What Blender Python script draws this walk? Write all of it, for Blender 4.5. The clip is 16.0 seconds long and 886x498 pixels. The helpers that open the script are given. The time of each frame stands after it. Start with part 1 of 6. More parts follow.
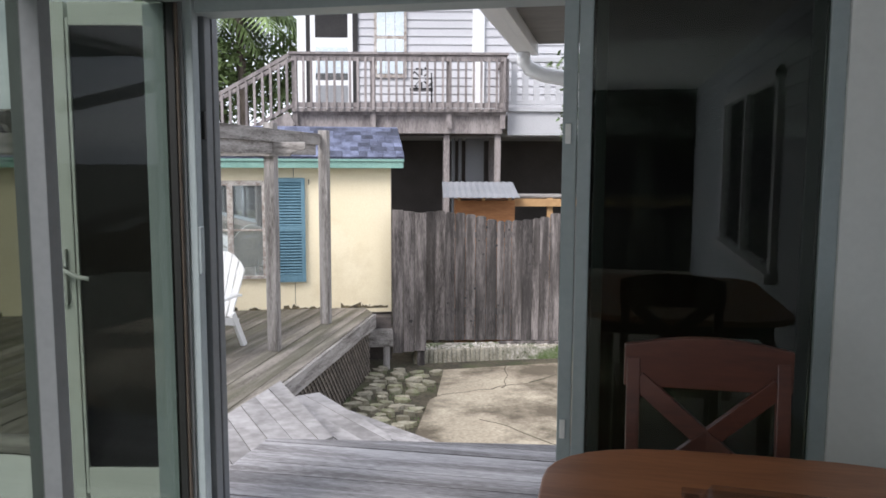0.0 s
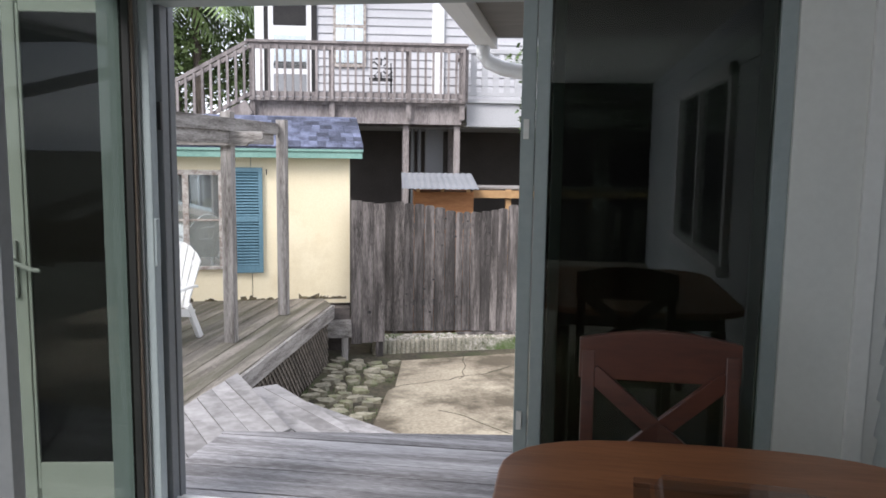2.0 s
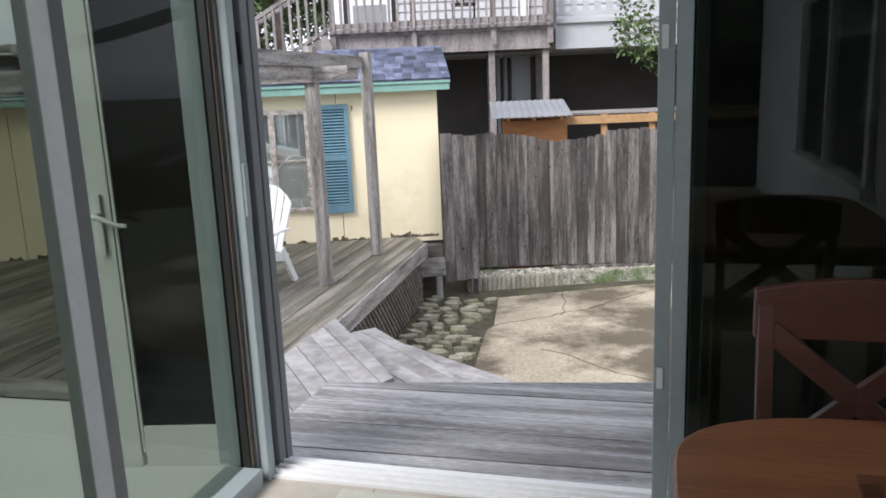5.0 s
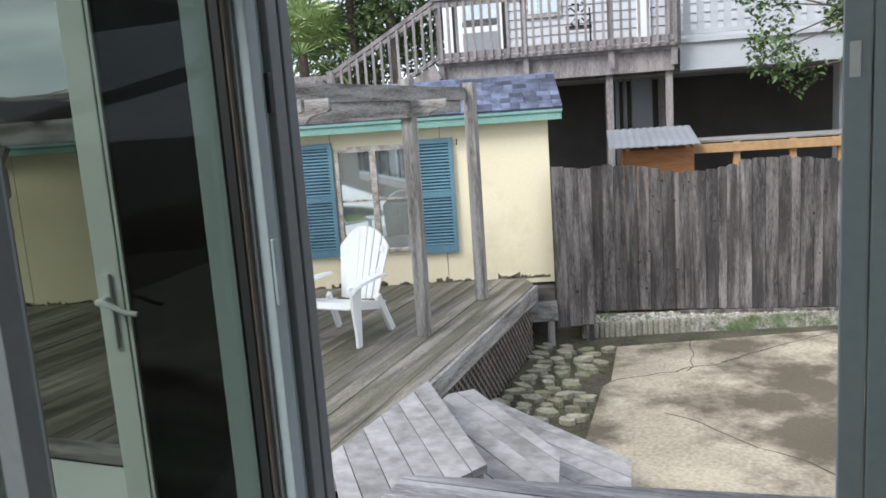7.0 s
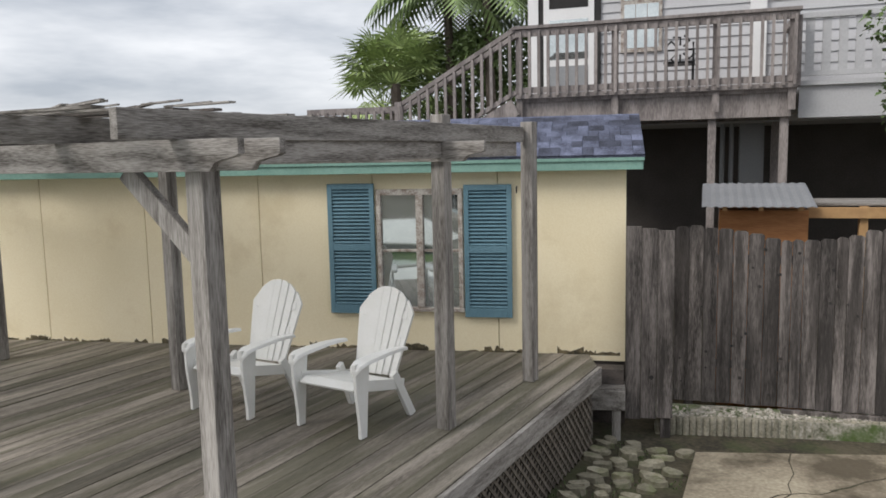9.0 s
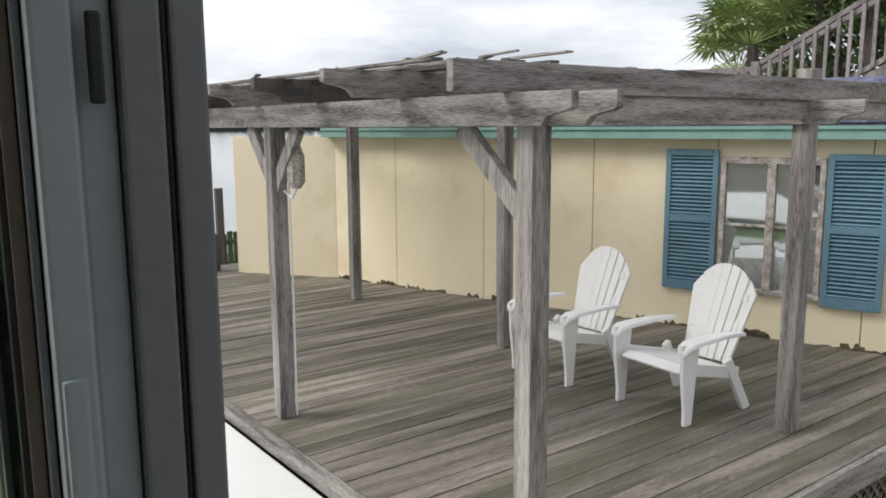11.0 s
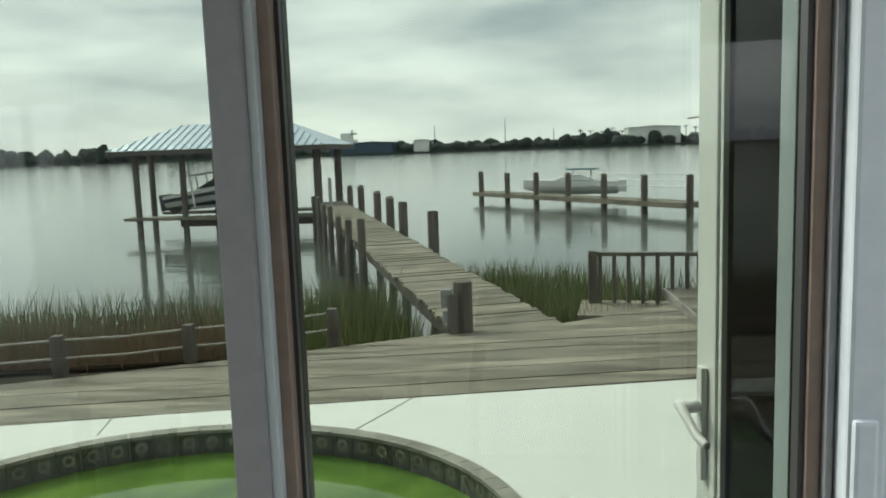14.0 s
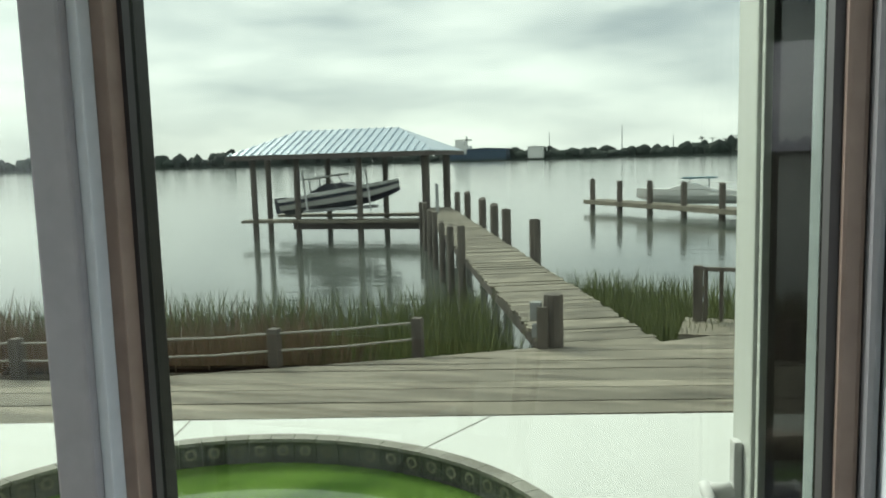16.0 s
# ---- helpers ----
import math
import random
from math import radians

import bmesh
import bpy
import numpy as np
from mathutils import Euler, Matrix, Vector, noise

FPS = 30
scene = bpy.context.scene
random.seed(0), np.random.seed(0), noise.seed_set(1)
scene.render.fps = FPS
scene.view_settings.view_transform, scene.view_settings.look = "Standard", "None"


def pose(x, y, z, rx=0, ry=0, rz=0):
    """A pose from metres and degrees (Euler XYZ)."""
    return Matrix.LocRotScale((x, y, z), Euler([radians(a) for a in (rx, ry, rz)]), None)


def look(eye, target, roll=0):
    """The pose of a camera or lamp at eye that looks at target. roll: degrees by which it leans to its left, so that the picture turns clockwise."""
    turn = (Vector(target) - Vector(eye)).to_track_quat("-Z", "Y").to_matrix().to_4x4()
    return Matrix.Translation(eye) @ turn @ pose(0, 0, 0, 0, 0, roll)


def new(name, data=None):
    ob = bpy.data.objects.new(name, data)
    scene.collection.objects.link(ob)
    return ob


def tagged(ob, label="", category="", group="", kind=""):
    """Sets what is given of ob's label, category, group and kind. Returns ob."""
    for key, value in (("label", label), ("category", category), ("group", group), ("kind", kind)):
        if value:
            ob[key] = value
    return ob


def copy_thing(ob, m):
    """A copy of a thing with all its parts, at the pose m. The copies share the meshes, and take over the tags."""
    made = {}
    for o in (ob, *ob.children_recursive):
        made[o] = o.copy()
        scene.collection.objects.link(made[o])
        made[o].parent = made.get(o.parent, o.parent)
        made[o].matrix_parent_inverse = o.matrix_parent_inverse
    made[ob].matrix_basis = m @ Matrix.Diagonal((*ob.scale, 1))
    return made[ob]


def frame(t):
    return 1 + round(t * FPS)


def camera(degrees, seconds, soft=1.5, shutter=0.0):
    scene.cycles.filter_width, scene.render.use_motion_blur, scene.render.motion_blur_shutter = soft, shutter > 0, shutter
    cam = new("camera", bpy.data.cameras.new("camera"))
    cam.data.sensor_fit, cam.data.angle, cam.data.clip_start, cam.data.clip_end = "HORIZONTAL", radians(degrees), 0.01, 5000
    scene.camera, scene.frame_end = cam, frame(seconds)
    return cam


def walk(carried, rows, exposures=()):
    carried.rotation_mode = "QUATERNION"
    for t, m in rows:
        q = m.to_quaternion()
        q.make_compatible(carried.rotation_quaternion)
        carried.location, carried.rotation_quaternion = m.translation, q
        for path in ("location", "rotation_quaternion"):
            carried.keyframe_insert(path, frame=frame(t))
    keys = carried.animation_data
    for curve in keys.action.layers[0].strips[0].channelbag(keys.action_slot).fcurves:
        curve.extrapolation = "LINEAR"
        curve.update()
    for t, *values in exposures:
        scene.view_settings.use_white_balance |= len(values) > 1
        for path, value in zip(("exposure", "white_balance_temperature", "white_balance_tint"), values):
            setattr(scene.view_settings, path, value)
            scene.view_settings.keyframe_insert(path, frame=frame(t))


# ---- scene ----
cam = camera(59.1, 16.0, soft=1.7)
PATH = [
    (0, (0.638, 0.658, 1.463), (0.220, 2.601, 1.243), 0.2),
    (0.5, (0.640, 0.648, 1.473), (0.321, 2.613, 1.282), 0.8),
    (1, (0.637, 0.645, 1.478), (0.344, 2.615, 1.291), 0.8),
    (1.5, (0.641, 0.656, 1.478), (0.341, 2.623, 1.274), 0.7),
    (2, (0.641, 0.643, 1.477), (0.327, 2.603, 1.233), 0.8),
    (2.5, (0.641, 0.640, 1.474), (0.309, 2.591, 1.185), 0.5),
    (3, (0.642, 0.633, 1.471), (0.305, 2.581, 1.170), 0.1),
    (3.5, (0.641, 0.653, 1.466), (0.295, 2.597, 1.153), -0.1),
    (4, (0.624, 0.651, 1.467), (0.273, 2.592, 1.138), -0.0),
    (4.5, (0.582, 0.717, 1.452), (0.149, 2.634, 1.082), -1.4),
    (5, (0.460, 0.980, 1.455), (-0.062, 2.866, 1.042), -2.4),
    (5.2, (0.418, 1.014, 1.448), (-0.175, 2.877, 1.029), -2.6),
    (7.3, (0.341, 1.875, 1.514), (-0.468, 3.675, 1.192), -3.9),
    (7.5, (0.251, 2.007, 1.513), (-0.464, 3.845, 1.183), -2.6),
    (8, (0.238, 2.396, 1.567), (-0.379, 4.272, 1.252), -2.0),
    (8.5, (0.229, 2.791, 1.557), (-0.569, 4.605, 1.286), -2.5),
    (9, (0.271, 3.101, 1.571), (-0.770, 4.791, 1.329), -1.2),
    (9.2, (0.229, 3.148, 1.570), (-0.923, 4.758, 1.286), -1.9),
    (11.3, (0.099, 3.313, 1.518), (-1.601, 4.321, 1.216), 0.2),
    (11.5, (0.101, 3.287, 1.527), (-1.649, 4.205, 1.228), 0.3),
    (12, (0.110, 3.214, 1.552), (-1.788, 3.772, 1.261), -0.8),
    (12.5, (0.049, 3.161, 1.552), (-1.905, 3.470, 1.259), -1.5),
    (13, (0.034, 3.110, 1.555), (-1.949, 3.147, 1.303), -1.4),
    (13.5, (0.023, 3.083, 1.556), (-1.961, 2.946, 1.347), -1.2),
    (14, (0.036, 3.062, 1.557), (-1.933, 2.819, 1.301), -2.0),
    (14.5, (-0.071, 3.085, 1.547), (-2.035, 2.802, 1.299), -2.6),
    (15, (-0.219, 3.146, 1.540), (-2.178, 2.821, 1.303), -2.7),
    (15.5, (-0.262, 3.214, 1.553), (-2.199, 2.781, 1.307), -1.9),
    (16, (-0.292, 3.256, 1.549), (-2.208, 2.733, 1.318), -1.6),
]
walk(cam, [(t, look(eye, target, roll)) for t, eye, target, roll in PATH],
     exposures=[(0.0, 0.72, 6250, 15), (3.0, 0.80, 6250, 15), (5.0, 0.76, 6200, 14), (7.5, 0.52, 6000, 9), (8.5, 0.10, 6500, 10), (9.2, -0.10, 6600, 11), (11.3, 0.18, 6550, 12),
                (12.0, 0.22, 6500, 11), (12.5, 0.36, 6500, 10), (13.0, 1.42, 6500, 10), (13.5, 1.75, 6500, 10), (14.0, 1.84, 6500, 10), (16.0, 2.12, 6500, 10)])

# ---- world, sun ----
SUN_EL, SUN_ROT = radians(44), radians(211)
world = bpy.data.worlds.new("overcast")
scene.world = world
world.use_nodes = True
wn, wl = world.node_tree.nodes, world.node_tree.links
wn.clear()
sky = wn.new("ShaderNodeTexSky")
sky.sky_type, sky.sun_disc, sky.sun_elevation, sky.sun_rotation = "NISHITA", False, SUN_EL, SUN_ROT
w_sky = wn.new("ShaderNodeBackground"); w_sky.inputs[1].default_value = 0.10
wl.new(sky.outputs[0], w_sky.inputs[0])
tc = wn.new("ShaderNodeTexCoord")
mp = wn.new("ShaderNodeMapping"); mp.inputs["Scale"].default_value = (1.0, 1.0, 4.5)
wl.new(tc.outputs["Generated"], mp.inputs[0])
nz = wn.new("ShaderNodeTexNoise"); nz.inputs["Scale"].default_value = 2.2; nz.inputs["Detail"].default_value = 6; nz.inputs["Roughness"].default_value = 0.55
wl.new(mp.outputs[0], nz.inputs["Vector"])
cr = wn.new("ShaderNodeValToRGB")
cr.color_ramp.elements[0].position, cr.color_ramp.elements[0].color = 0.34, (0.40, 0.44, 0.50, 1)
cr.color_ramp.elements[1].position, cr.color_ramp.elements[1].color = 0.66, (0.92, 0.94, 0.97, 1)
wl.new(nz.outputs[0], cr.inputs[0])
w_cl = wn.new("ShaderNodeBackground"); w_cl.inputs[1].default_value = 1.35
wl.new(cr.outputs[0], w_cl.inputs[0])
mixw = wn.new("ShaderNodeMixShader"); mixw.inputs[0].default_value = 0.88
wl.new(w_sky.outputs[0], mixw.inputs[1]); wl.new(w_cl.outputs[0], mixw.inputs[2])
wo = wn.new("ShaderNodeOutputWorld"); wl.new(mixw.outputs[0], wo.inputs[0])
sun = new("sun", bpy.data.lights.new("sun", "SUN"))
sun.data.energy, sun.data.angle, sun.data.color = 2.5, radians(25), (1.0, 0.97, 0.92)
sun.matrix_world = look((0, 0, 17), (9, 15, 0))


# fill lamp added for daylight of assumed rear panes, which stay behind the walk
fill_lamp = new("rear_fill_lamp", bpy.data.lights.new("rear_fill_lamp", "AREA"))
fill_lamp.data.shape, fill_lamp.data.size, fill_lamp.data.size_y, fill_lamp.data.energy = "RECTANGLE", 4.0, 1.9, 52
fill_lamp.data.color = (0.92, 0.97, 1.0)
fill_lamp.matrix_world = look((-0.95, -2.3, 1.1), (3.0, -2.0, 1.0))


# ---- materials ----
def mat(name, col, col2=None, scale=3.0, rough=0.7, bump=0.2, metal=0.0, stretch=(1, 1, 1), fine=40.0, rand=0.0,
        stain=None, stain_scale=1.5, stain_amt=0.5, stain_at=0.50, spec=0.5, coords="Object", island=False):
    """Two-scale procedural surface: broad colour change, fine grain, bump, an optional stain with its own outline."""
    m = bpy.data.materials.new(name)
    m.use_nodes = True
    n, l = m.node_tree.nodes, m.node_tree.links
    b = n["Principled BSDF"]
    b.inputs["Roughness"].default_value, b.inputs["Metallic"].default_value = rough, metal
    b.inputs["Specular IOR Level"].default_value = spec
    col2 = col2 or tuple(c * 0.75 for c in col)
    tex = n.new("ShaderNodeTexCoord")
    mapping = n.new("ShaderNodeMapping"); mapping.inputs["Scale"].default_value = stretch
    src = tex.outputs[coords]
    if rand:
        info = n.new("ShaderNodeObjectInfo")
        off = n.new("ShaderNodeVectorMath"); off.operation = "SCALE"
        comb = n.new("ShaderNodeCombineXYZ")
        for k in range(3):
            l.new(info.outputs["Random"], comb.inputs[k])
        l.new(comb.outputs[0], off.inputs[0]); off.inputs["Scale"].default_value = 37.0
        add = n.new("ShaderNodeVectorMath"); add.operation = "ADD"
        l.new(src, add.inputs[0]); l.new(off.outputs[0], add.inputs[1])
        src = add.outputs[0]
    l.new(src, mapping.inputs[0])
    big = n.new("ShaderNodeTexNoise"); big.inputs["Scale"].default_value = scale; big.inputs["Detail"].default_value = 5
    small = n.new("ShaderNodeTexNoise"); small.inputs["Scale"].default_value = fine; small.inputs["Detail"].default_value = 4
    l.new(mapping.outputs[0], big.inputs["Vector"]); l.new(mapping.outputs[0], small.inputs["Vector"])
    add = n.new("ShaderNodeMath"); add.operation = "MULTIPLY_ADD"
    add.inputs[1].default_value = 0.55
    half = n.new("ShaderNodeMath"); half.operation = "MULTIPLY"; half.inputs[1].default_value = 0.45
    l.new(small.outputs[0], half.inputs[0]); l.new(big.outputs[0], add.inputs[0]); l.new(half.outputs[0], add.inputs[2])
    ramp = n.new("ShaderNodeValToRGB")
    ramp.color_ramp.elements[0].position, ramp.color_ramp.elements[0].color = 0.38, (*col2, 1)
    ramp.color_ramp.elements[1].position, ramp.color_ramp.elements[1].color = 0.60, (*col, 1)
    l.new(add.outputs[0], ramp.inputs[0])
    out = ramp.outputs[0]
    if stain:
        sn = n.new("ShaderNodeTexNoise"); sn.inputs["Scale"].default_value = stain_scale; sn.inputs["Detail"].default_value = 7; sn.inputs["Roughness"].default_value = 0.65
        l.new(mapping.outputs[0], sn.inputs["Vector"])
        sr = n.new("ShaderNodeValToRGB")
        sr.color_ramp.elements[0].position, sr.color_ramp.elements[1].position = stain_at, stain_at + 0.12
        l.new(sn.outputs[0], sr.inputs[0])
        sm = n.new("ShaderNodeMath"); sm.operation = "MULTIPLY"; sm.inputs[1].default_value = stain_amt
        l.new(sr.outputs[0], sm.inputs[0])
        mx = n.new("ShaderNodeMix"); mx.data_type = "RGBA"
        l.new(sm.outputs[0], mx.inputs["Factor"]); l.new(out, mx.inputs["A"]); mx.inputs["B"].default_value = (*stain, 1)
        out = mx.outputs["Result"]
    if rand or island:
        if island:
            rsrc = n.new("ShaderNodeNewGeometry").outputs["Random Per Island"]
        else:
            rsrc = n.new("ShaderNodeObjectInfo").outputs["Random"]
        mr = n.new("ShaderNodeMapRange"); mr.inputs["To Min"].default_value = 1 - (rand or 0.3); mr.inputs["To Max"].default_value = 1 + (rand or 0.3)
        l.new(rsrc, mr.inputs["Value"])
        hv = n.new("ShaderNodeHueSaturation"); l.new(mr.outputs[0], hv.inputs["Value"]); l.new(out, hv.inputs["Color"])
        out = hv.outputs[0]
    l.new(out, b.inputs["Base Color"])
    if bump:
        bp = n.new("ShaderNodeBump"); bp.inputs["Strength"].default_value = bump; bp.inputs["Distance"].default_value = 0.01
        l.new(small.outputs[0], bp.inputs["Height"]); l.new(bp.outputs[0], b.inputs["Normal"])
    return m


def glass(name, tint, low=0.035, high=0.55):
    """Thin pane: tinted see-through, with gloss that grows towards grazing sight."""
    m = bpy.data.materials.new(name)
    m.use_nodes = True
    n, l = m.node_tree.nodes, m.node_tree.links
    n.clear()
    tr = n.new("ShaderNodeBsdfTransparent"); tr.inputs[0].default_value = (*tint, 1)
    gl = n.new("ShaderNodeBsdfGlossy"); gl.inputs["Roughness"].default_value = 0.01
    lw = n.new("ShaderNodeLayerWeight"); lw.inputs[0].default_value = 0.5
    pw = n.new("ShaderNodeMath"); pw.operation = "POWER"; pw.inputs[1].default_value = 4.0
    mr = n.new("ShaderNodeMath"); mr.operation = "MULTIPLY_ADD"; mr.inputs[1].default_value = high; mr.inputs[2].default_value = low
    l.new(lw.outputs["Facing"], pw.inputs[0]); l.new(pw.outputs[0], mr.inputs[0])
    mx = n.new("ShaderNodeMixShader"); o = n.new("ShaderNodeOutputMaterial")
    l.new(mr.outputs[0], mx.inputs[0]); l.new(tr.outputs[0], mx.inputs[1]); l.new(gl.outputs[0], mx.inputs[2]); l.new(mx.outputs[0], o.inputs[0])
    return m


M_DECK = mat("deck boards", (0.31, 0.275, 0.235), (0.085, 0.073, 0.058), 1.2, 0.7, 0.6, stretch=(9, 0.7, 9), fine=24, rand=0.25, stain=(0.07, 0.07, 0.036), stain_scale=0.45, stain_amt=0.65, stain_at=0.44)
M_LAND = mat("landing boards", (0.44, 0.43, 0.44), (0.12, 0.112, 0.11), 1.2, 0.65, 0.6, stretch=(0.7, 9, 9), fine=24, rand=0.2, stain=(0.10, 0.095, 0.095), stain_scale=0.8, stain_amt=0.5, stain_at=0.5)
M_STEP = mat("winder tread boards", (0.37, 0.355, 0.35), (0.20, 0.19, 0.185), 1.6, 0.7, 0.3, stretch=(1.4, 1.4, 9), fine=9, rand=0.12, stain=(0.10, 0.095, 0.09), stain_scale=0.9, stain_amt=0.5, stain_at=0.5)
M_LATT = mat("lattice slat", (0.21, 0.18, 0.15), (0.09, 0.075, 0.06), 3, 0.85, 0.4, stretch=(4, 4, 4), fine=30, rand=0.2)
M_WALK = mat("boardwalk boards", (0.33, 0.295, 0.235), (0.10, 0.088, 0.066), 1.0, 0.75, 0.5, stretch=(7, 0.6, 7), fine=25, rand=0.2)
M_DOCK = mat("dock boards", (0.29, 0.26, 0.205), (0.10, 0.088, 0.066), 1.0, 0.8, 0.4, stretch=(2, 2, 2), fine=20, rand=0.32)
M_POST = mat("weathered post", (0.40, 0.375, 0.35), (0.095, 0.083, 0.072), 2.0, 0.8, 0.5, stretch=(9, 9, 0.6), fine=22, rand=0.08)
M_BEAM = mat("weathered beam", (0.40, 0.375, 0.35), (0.095, 0.083, 0.072), 2.0, 0.8, 0.5, stretch=(0.7, 9, 9), fine=22, rand=0.1)
M_BEAMY = mat("weathered side beam", (0.40, 0.375, 0.35), (0.095, 0.083, 0.072), 2.0, 0.8, 0.5, stretch=(9, 0.7, 9), fine=22, rand=0.1)
# one dark brown for joists, skirt, beams and battens
M_DARKB = mat("dark brown timber", (0.12, 0.10, 0.09), (0.05, 0.045, 0.04), 2.0, 0.8, 0.5, stretch=(2, 2, 6), fine=22)
M_FENCE = mat("fence board", (0.235, 0.208, 0.195), (0.034, 0.029, 0.026), 1.9, 0.85, 0.7, stretch=(7, 7, 0.7), fine=20, rand=0.4, stain=(0.035, 0.03, 0.027), stain_scale=1.0, stain_amt=0.75, stain_at=0.47)
M_PILE = mat("creosoted pile", (0.16, 0.14, 0.12), (0.07, 0.06, 0.05), 2.0, 0.85, 0.5, stretch=(6, 6, 0.8), fine=20, rand=0.15)
M_BALW = mat("balcony wood", (0.32, 0.285, 0.27), (0.15, 0.13, 0.125), 2.0, 0.8, 0.3, stretch=(4, 4, 0.8), fine=20, rand=0.18)
M_YEL = mat("cream yellow stucco panel", (0.88, 0.785, 0.57), (0.82, 0.715, 0.49), 1.0, 0.85, 0.15, fine=60, stain=(0.58, 0.46, 0.26), stain_scale=1.3, stain_amt=0.3, stain_at=0.54)
M_MOULD = mat("mould at the base", (0.20, 0.16, 0.09), (0.05, 0.045, 0.03), 6, 0.9, 0.3, fine=30)
M_GREEN = mat("sea green trim", (0.24, 0.42, 0.36), (0.18, 0.33, 0.28), 3, 0.6, 0.1)
M_BLUE = mat("blue grey shutter paint", (0.135, 0.255, 0.32), (0.10, 0.20, 0.255), 3, 0.55, 0.1)
M_SHING = mat("blue grey shingle", (0.12, 0.135, 0.20), (0.034, 0.038, 0.06), 6, 0.9, 0.5, fine=80, rand=0.55)
M_PEEL = mat("peeling window paint", (0.55, 0.52, 0.48), (0.20, 0.15, 0.12), 12, 0.8, 0.4, fine=60)
M_WHITEP = mat("white plastic", (0.82, 0.82, 0.80), (0.78, 0.78, 0.75), 4, 0.4, 0.05)
M_CONC = mat("patio concrete", (0.47, 0.41, 0.305), (0.27, 0.227, 0.165), 1.2, 0.85, 0.3, fine=30, stain=(0.075, 0.058, 0.036), stain_scale=0.8, stain_amt=0.88, stain_at=0.44)
M_OLIVE = mat("olive fence paint", (0.16, 0.19, 0.09), (0.08, 0.10, 0.05), 2, 0.85, 0.3, stretch=(6, 6, 0.8), fine=20)
M_POOLD = mat("white pool deck", (0.74, 0.75, 0.72), (0.66, 0.67, 0.64), 1.0, 0.7, 0.12, fine=60)
M_GROUND = mat("soil and moss", (0.10, 0.085, 0.055), (0.035, 0.03, 0.02), 3, 0.95, 0.6, fine=25, stain=(0.05, 0.07, 0.022), stain_scale=2.5, stain_amt=0.5)
M_PEB = mat("pebble litter", (0.50, 0.46, 0.40), (0.10, 0.11, 0.06), 9, 0.9, 0.6, fine=40, stain=(0.08, 0.13, 0.03), stain_scale=2.2, stain_amt=0.8)
M_STONE = mat("flat stone", (0.37, 0.34, 0.26), (0.19, 0.175, 0.12), 4, 0.85, 0.5, fine=30, rand=0.2, stain=(0.15, 0.19, 0.06), stain_scale=3, stain_amt=0.45)
M_KERB = mat("scalloped concrete edging", (0.38, 0.35, 0.28), (0.20, 0.19, 0.14), 5, 0.9, 0.4, rand=0.15)
M_FRAME = mat("grey white aluminium frame", (0.34, 0.39, 0.405), (0.30, 0.35, 0.365), 2, 0.45, 0.03)
M_FRAMED = mat("grey mullion", (0.18, 0.19, 0.20), (0.155, 0.165, 0.175), 2, 0.5, 0.03)
M_BROWN = mat("brown gasket", (0.15, 0.118, 0.095), (0.12, 0.092, 0.073), 3, 0.6, 0.05)
M_BLACK = mat("black rubber", (0.015, 0.015, 0.015), (0.01, 0.01, 0.01), 3, 0.5, 0.02)
M_LEAFW = mat("white door paint", (0.78, 0.80, 0.77), (0.74, 0.76, 0.73), 2, 0.4, 0.03)
M_WALLIN = mat("white interior paint", (0.72, 0.73, 0.72), (0.68, 0.69, 0.68), 1.2, 0.7, 0.06)
M_CEIL = mat("ceiling paint", (0.70, 0.70, 0.68), (0.66, 0.66, 0.64), 1.2, 0.8, 0.06)
M_TILE = mat("beige floor tile", (0.52, 0.47, 0.40), (0.44, 0.39, 0.32), 3, 0.35, 0.06, fine=20, rand=0.06)
M_GROUT = mat("grout", (0.30, 0.27, 0.23), (0.24, 0.21, 0.18), 6, 0.9, 0.2)
M_MAT = mat("woven door mat", (0.58, 0.57, 0.49), (0.50, 0.49, 0.42), 20, 0.95, 0.4, fine=120)
M_PALMP = mat("printed palm green", (0.20, 0.26, 0.19), (0.16, 0.22, 0.16), 20, 0.95, 0.3, fine=120)
M_TABLE = mat("red brown table veneer", (0.40, 0.165, 0.075), (0.29, 0.112, 0.05), 1.5, 0.35, 0.06, stretch=(1, 8, 1), fine=14)
M_CHAIR = mat("cherry stained wood", (0.10, 0.030, 0.017), (0.065, 0.02, 0.012), 2, 0.38, 0.06, stretch=(1, 1, 5), fine=14)
# porch white taken down to grey, with the rails' shade in the colour
M_PORCH = mat("white porch paint darkened for shade", (0.50, 0.50, 0.51), (0.43, 0.43, 0.44), 2, 0.6, 0.05)
M_SIDE = mat("white lap siding", (0.53, 0.53, 0.545), (0.47, 0.47, 0.485), 1.0, 0.6, 0.05, rand=0.03)
M_SIDEIN = mat("grey white lap siding", (0.60, 0.63, 0.66), (0.54, 0.57, 0.60), 1.0, 0.6, 0.05)
M_WTRIM = mat("white trim", (0.80, 0.80, 0.80), (0.75, 0.75, 0.75), 2, 0.5, 0.04)
M_DARK = mat("near black for iron, openings and shade", (0.035, 0.033, 0.032), (0.02, 0.02, 0.02), 2, 0.9, 0.05)
M_SHADEW = mat("lower wall darkened for shade", (0.11, 0.097, 0.09), (0.075, 0.066, 0.06), 1.5, 0.9, 0.1)
M_TANW = mat("tan door", (0.36, 0.32, 0.27), (0.30, 0.26, 0.22), 2, 0.7, 0.05)
M_DIM_KNOT = mat("back wall painted dim, fence knots", (0.030, 0.026, 0.024), (0.018, 0.016, 0.015), 2, 0.6, 0.05)
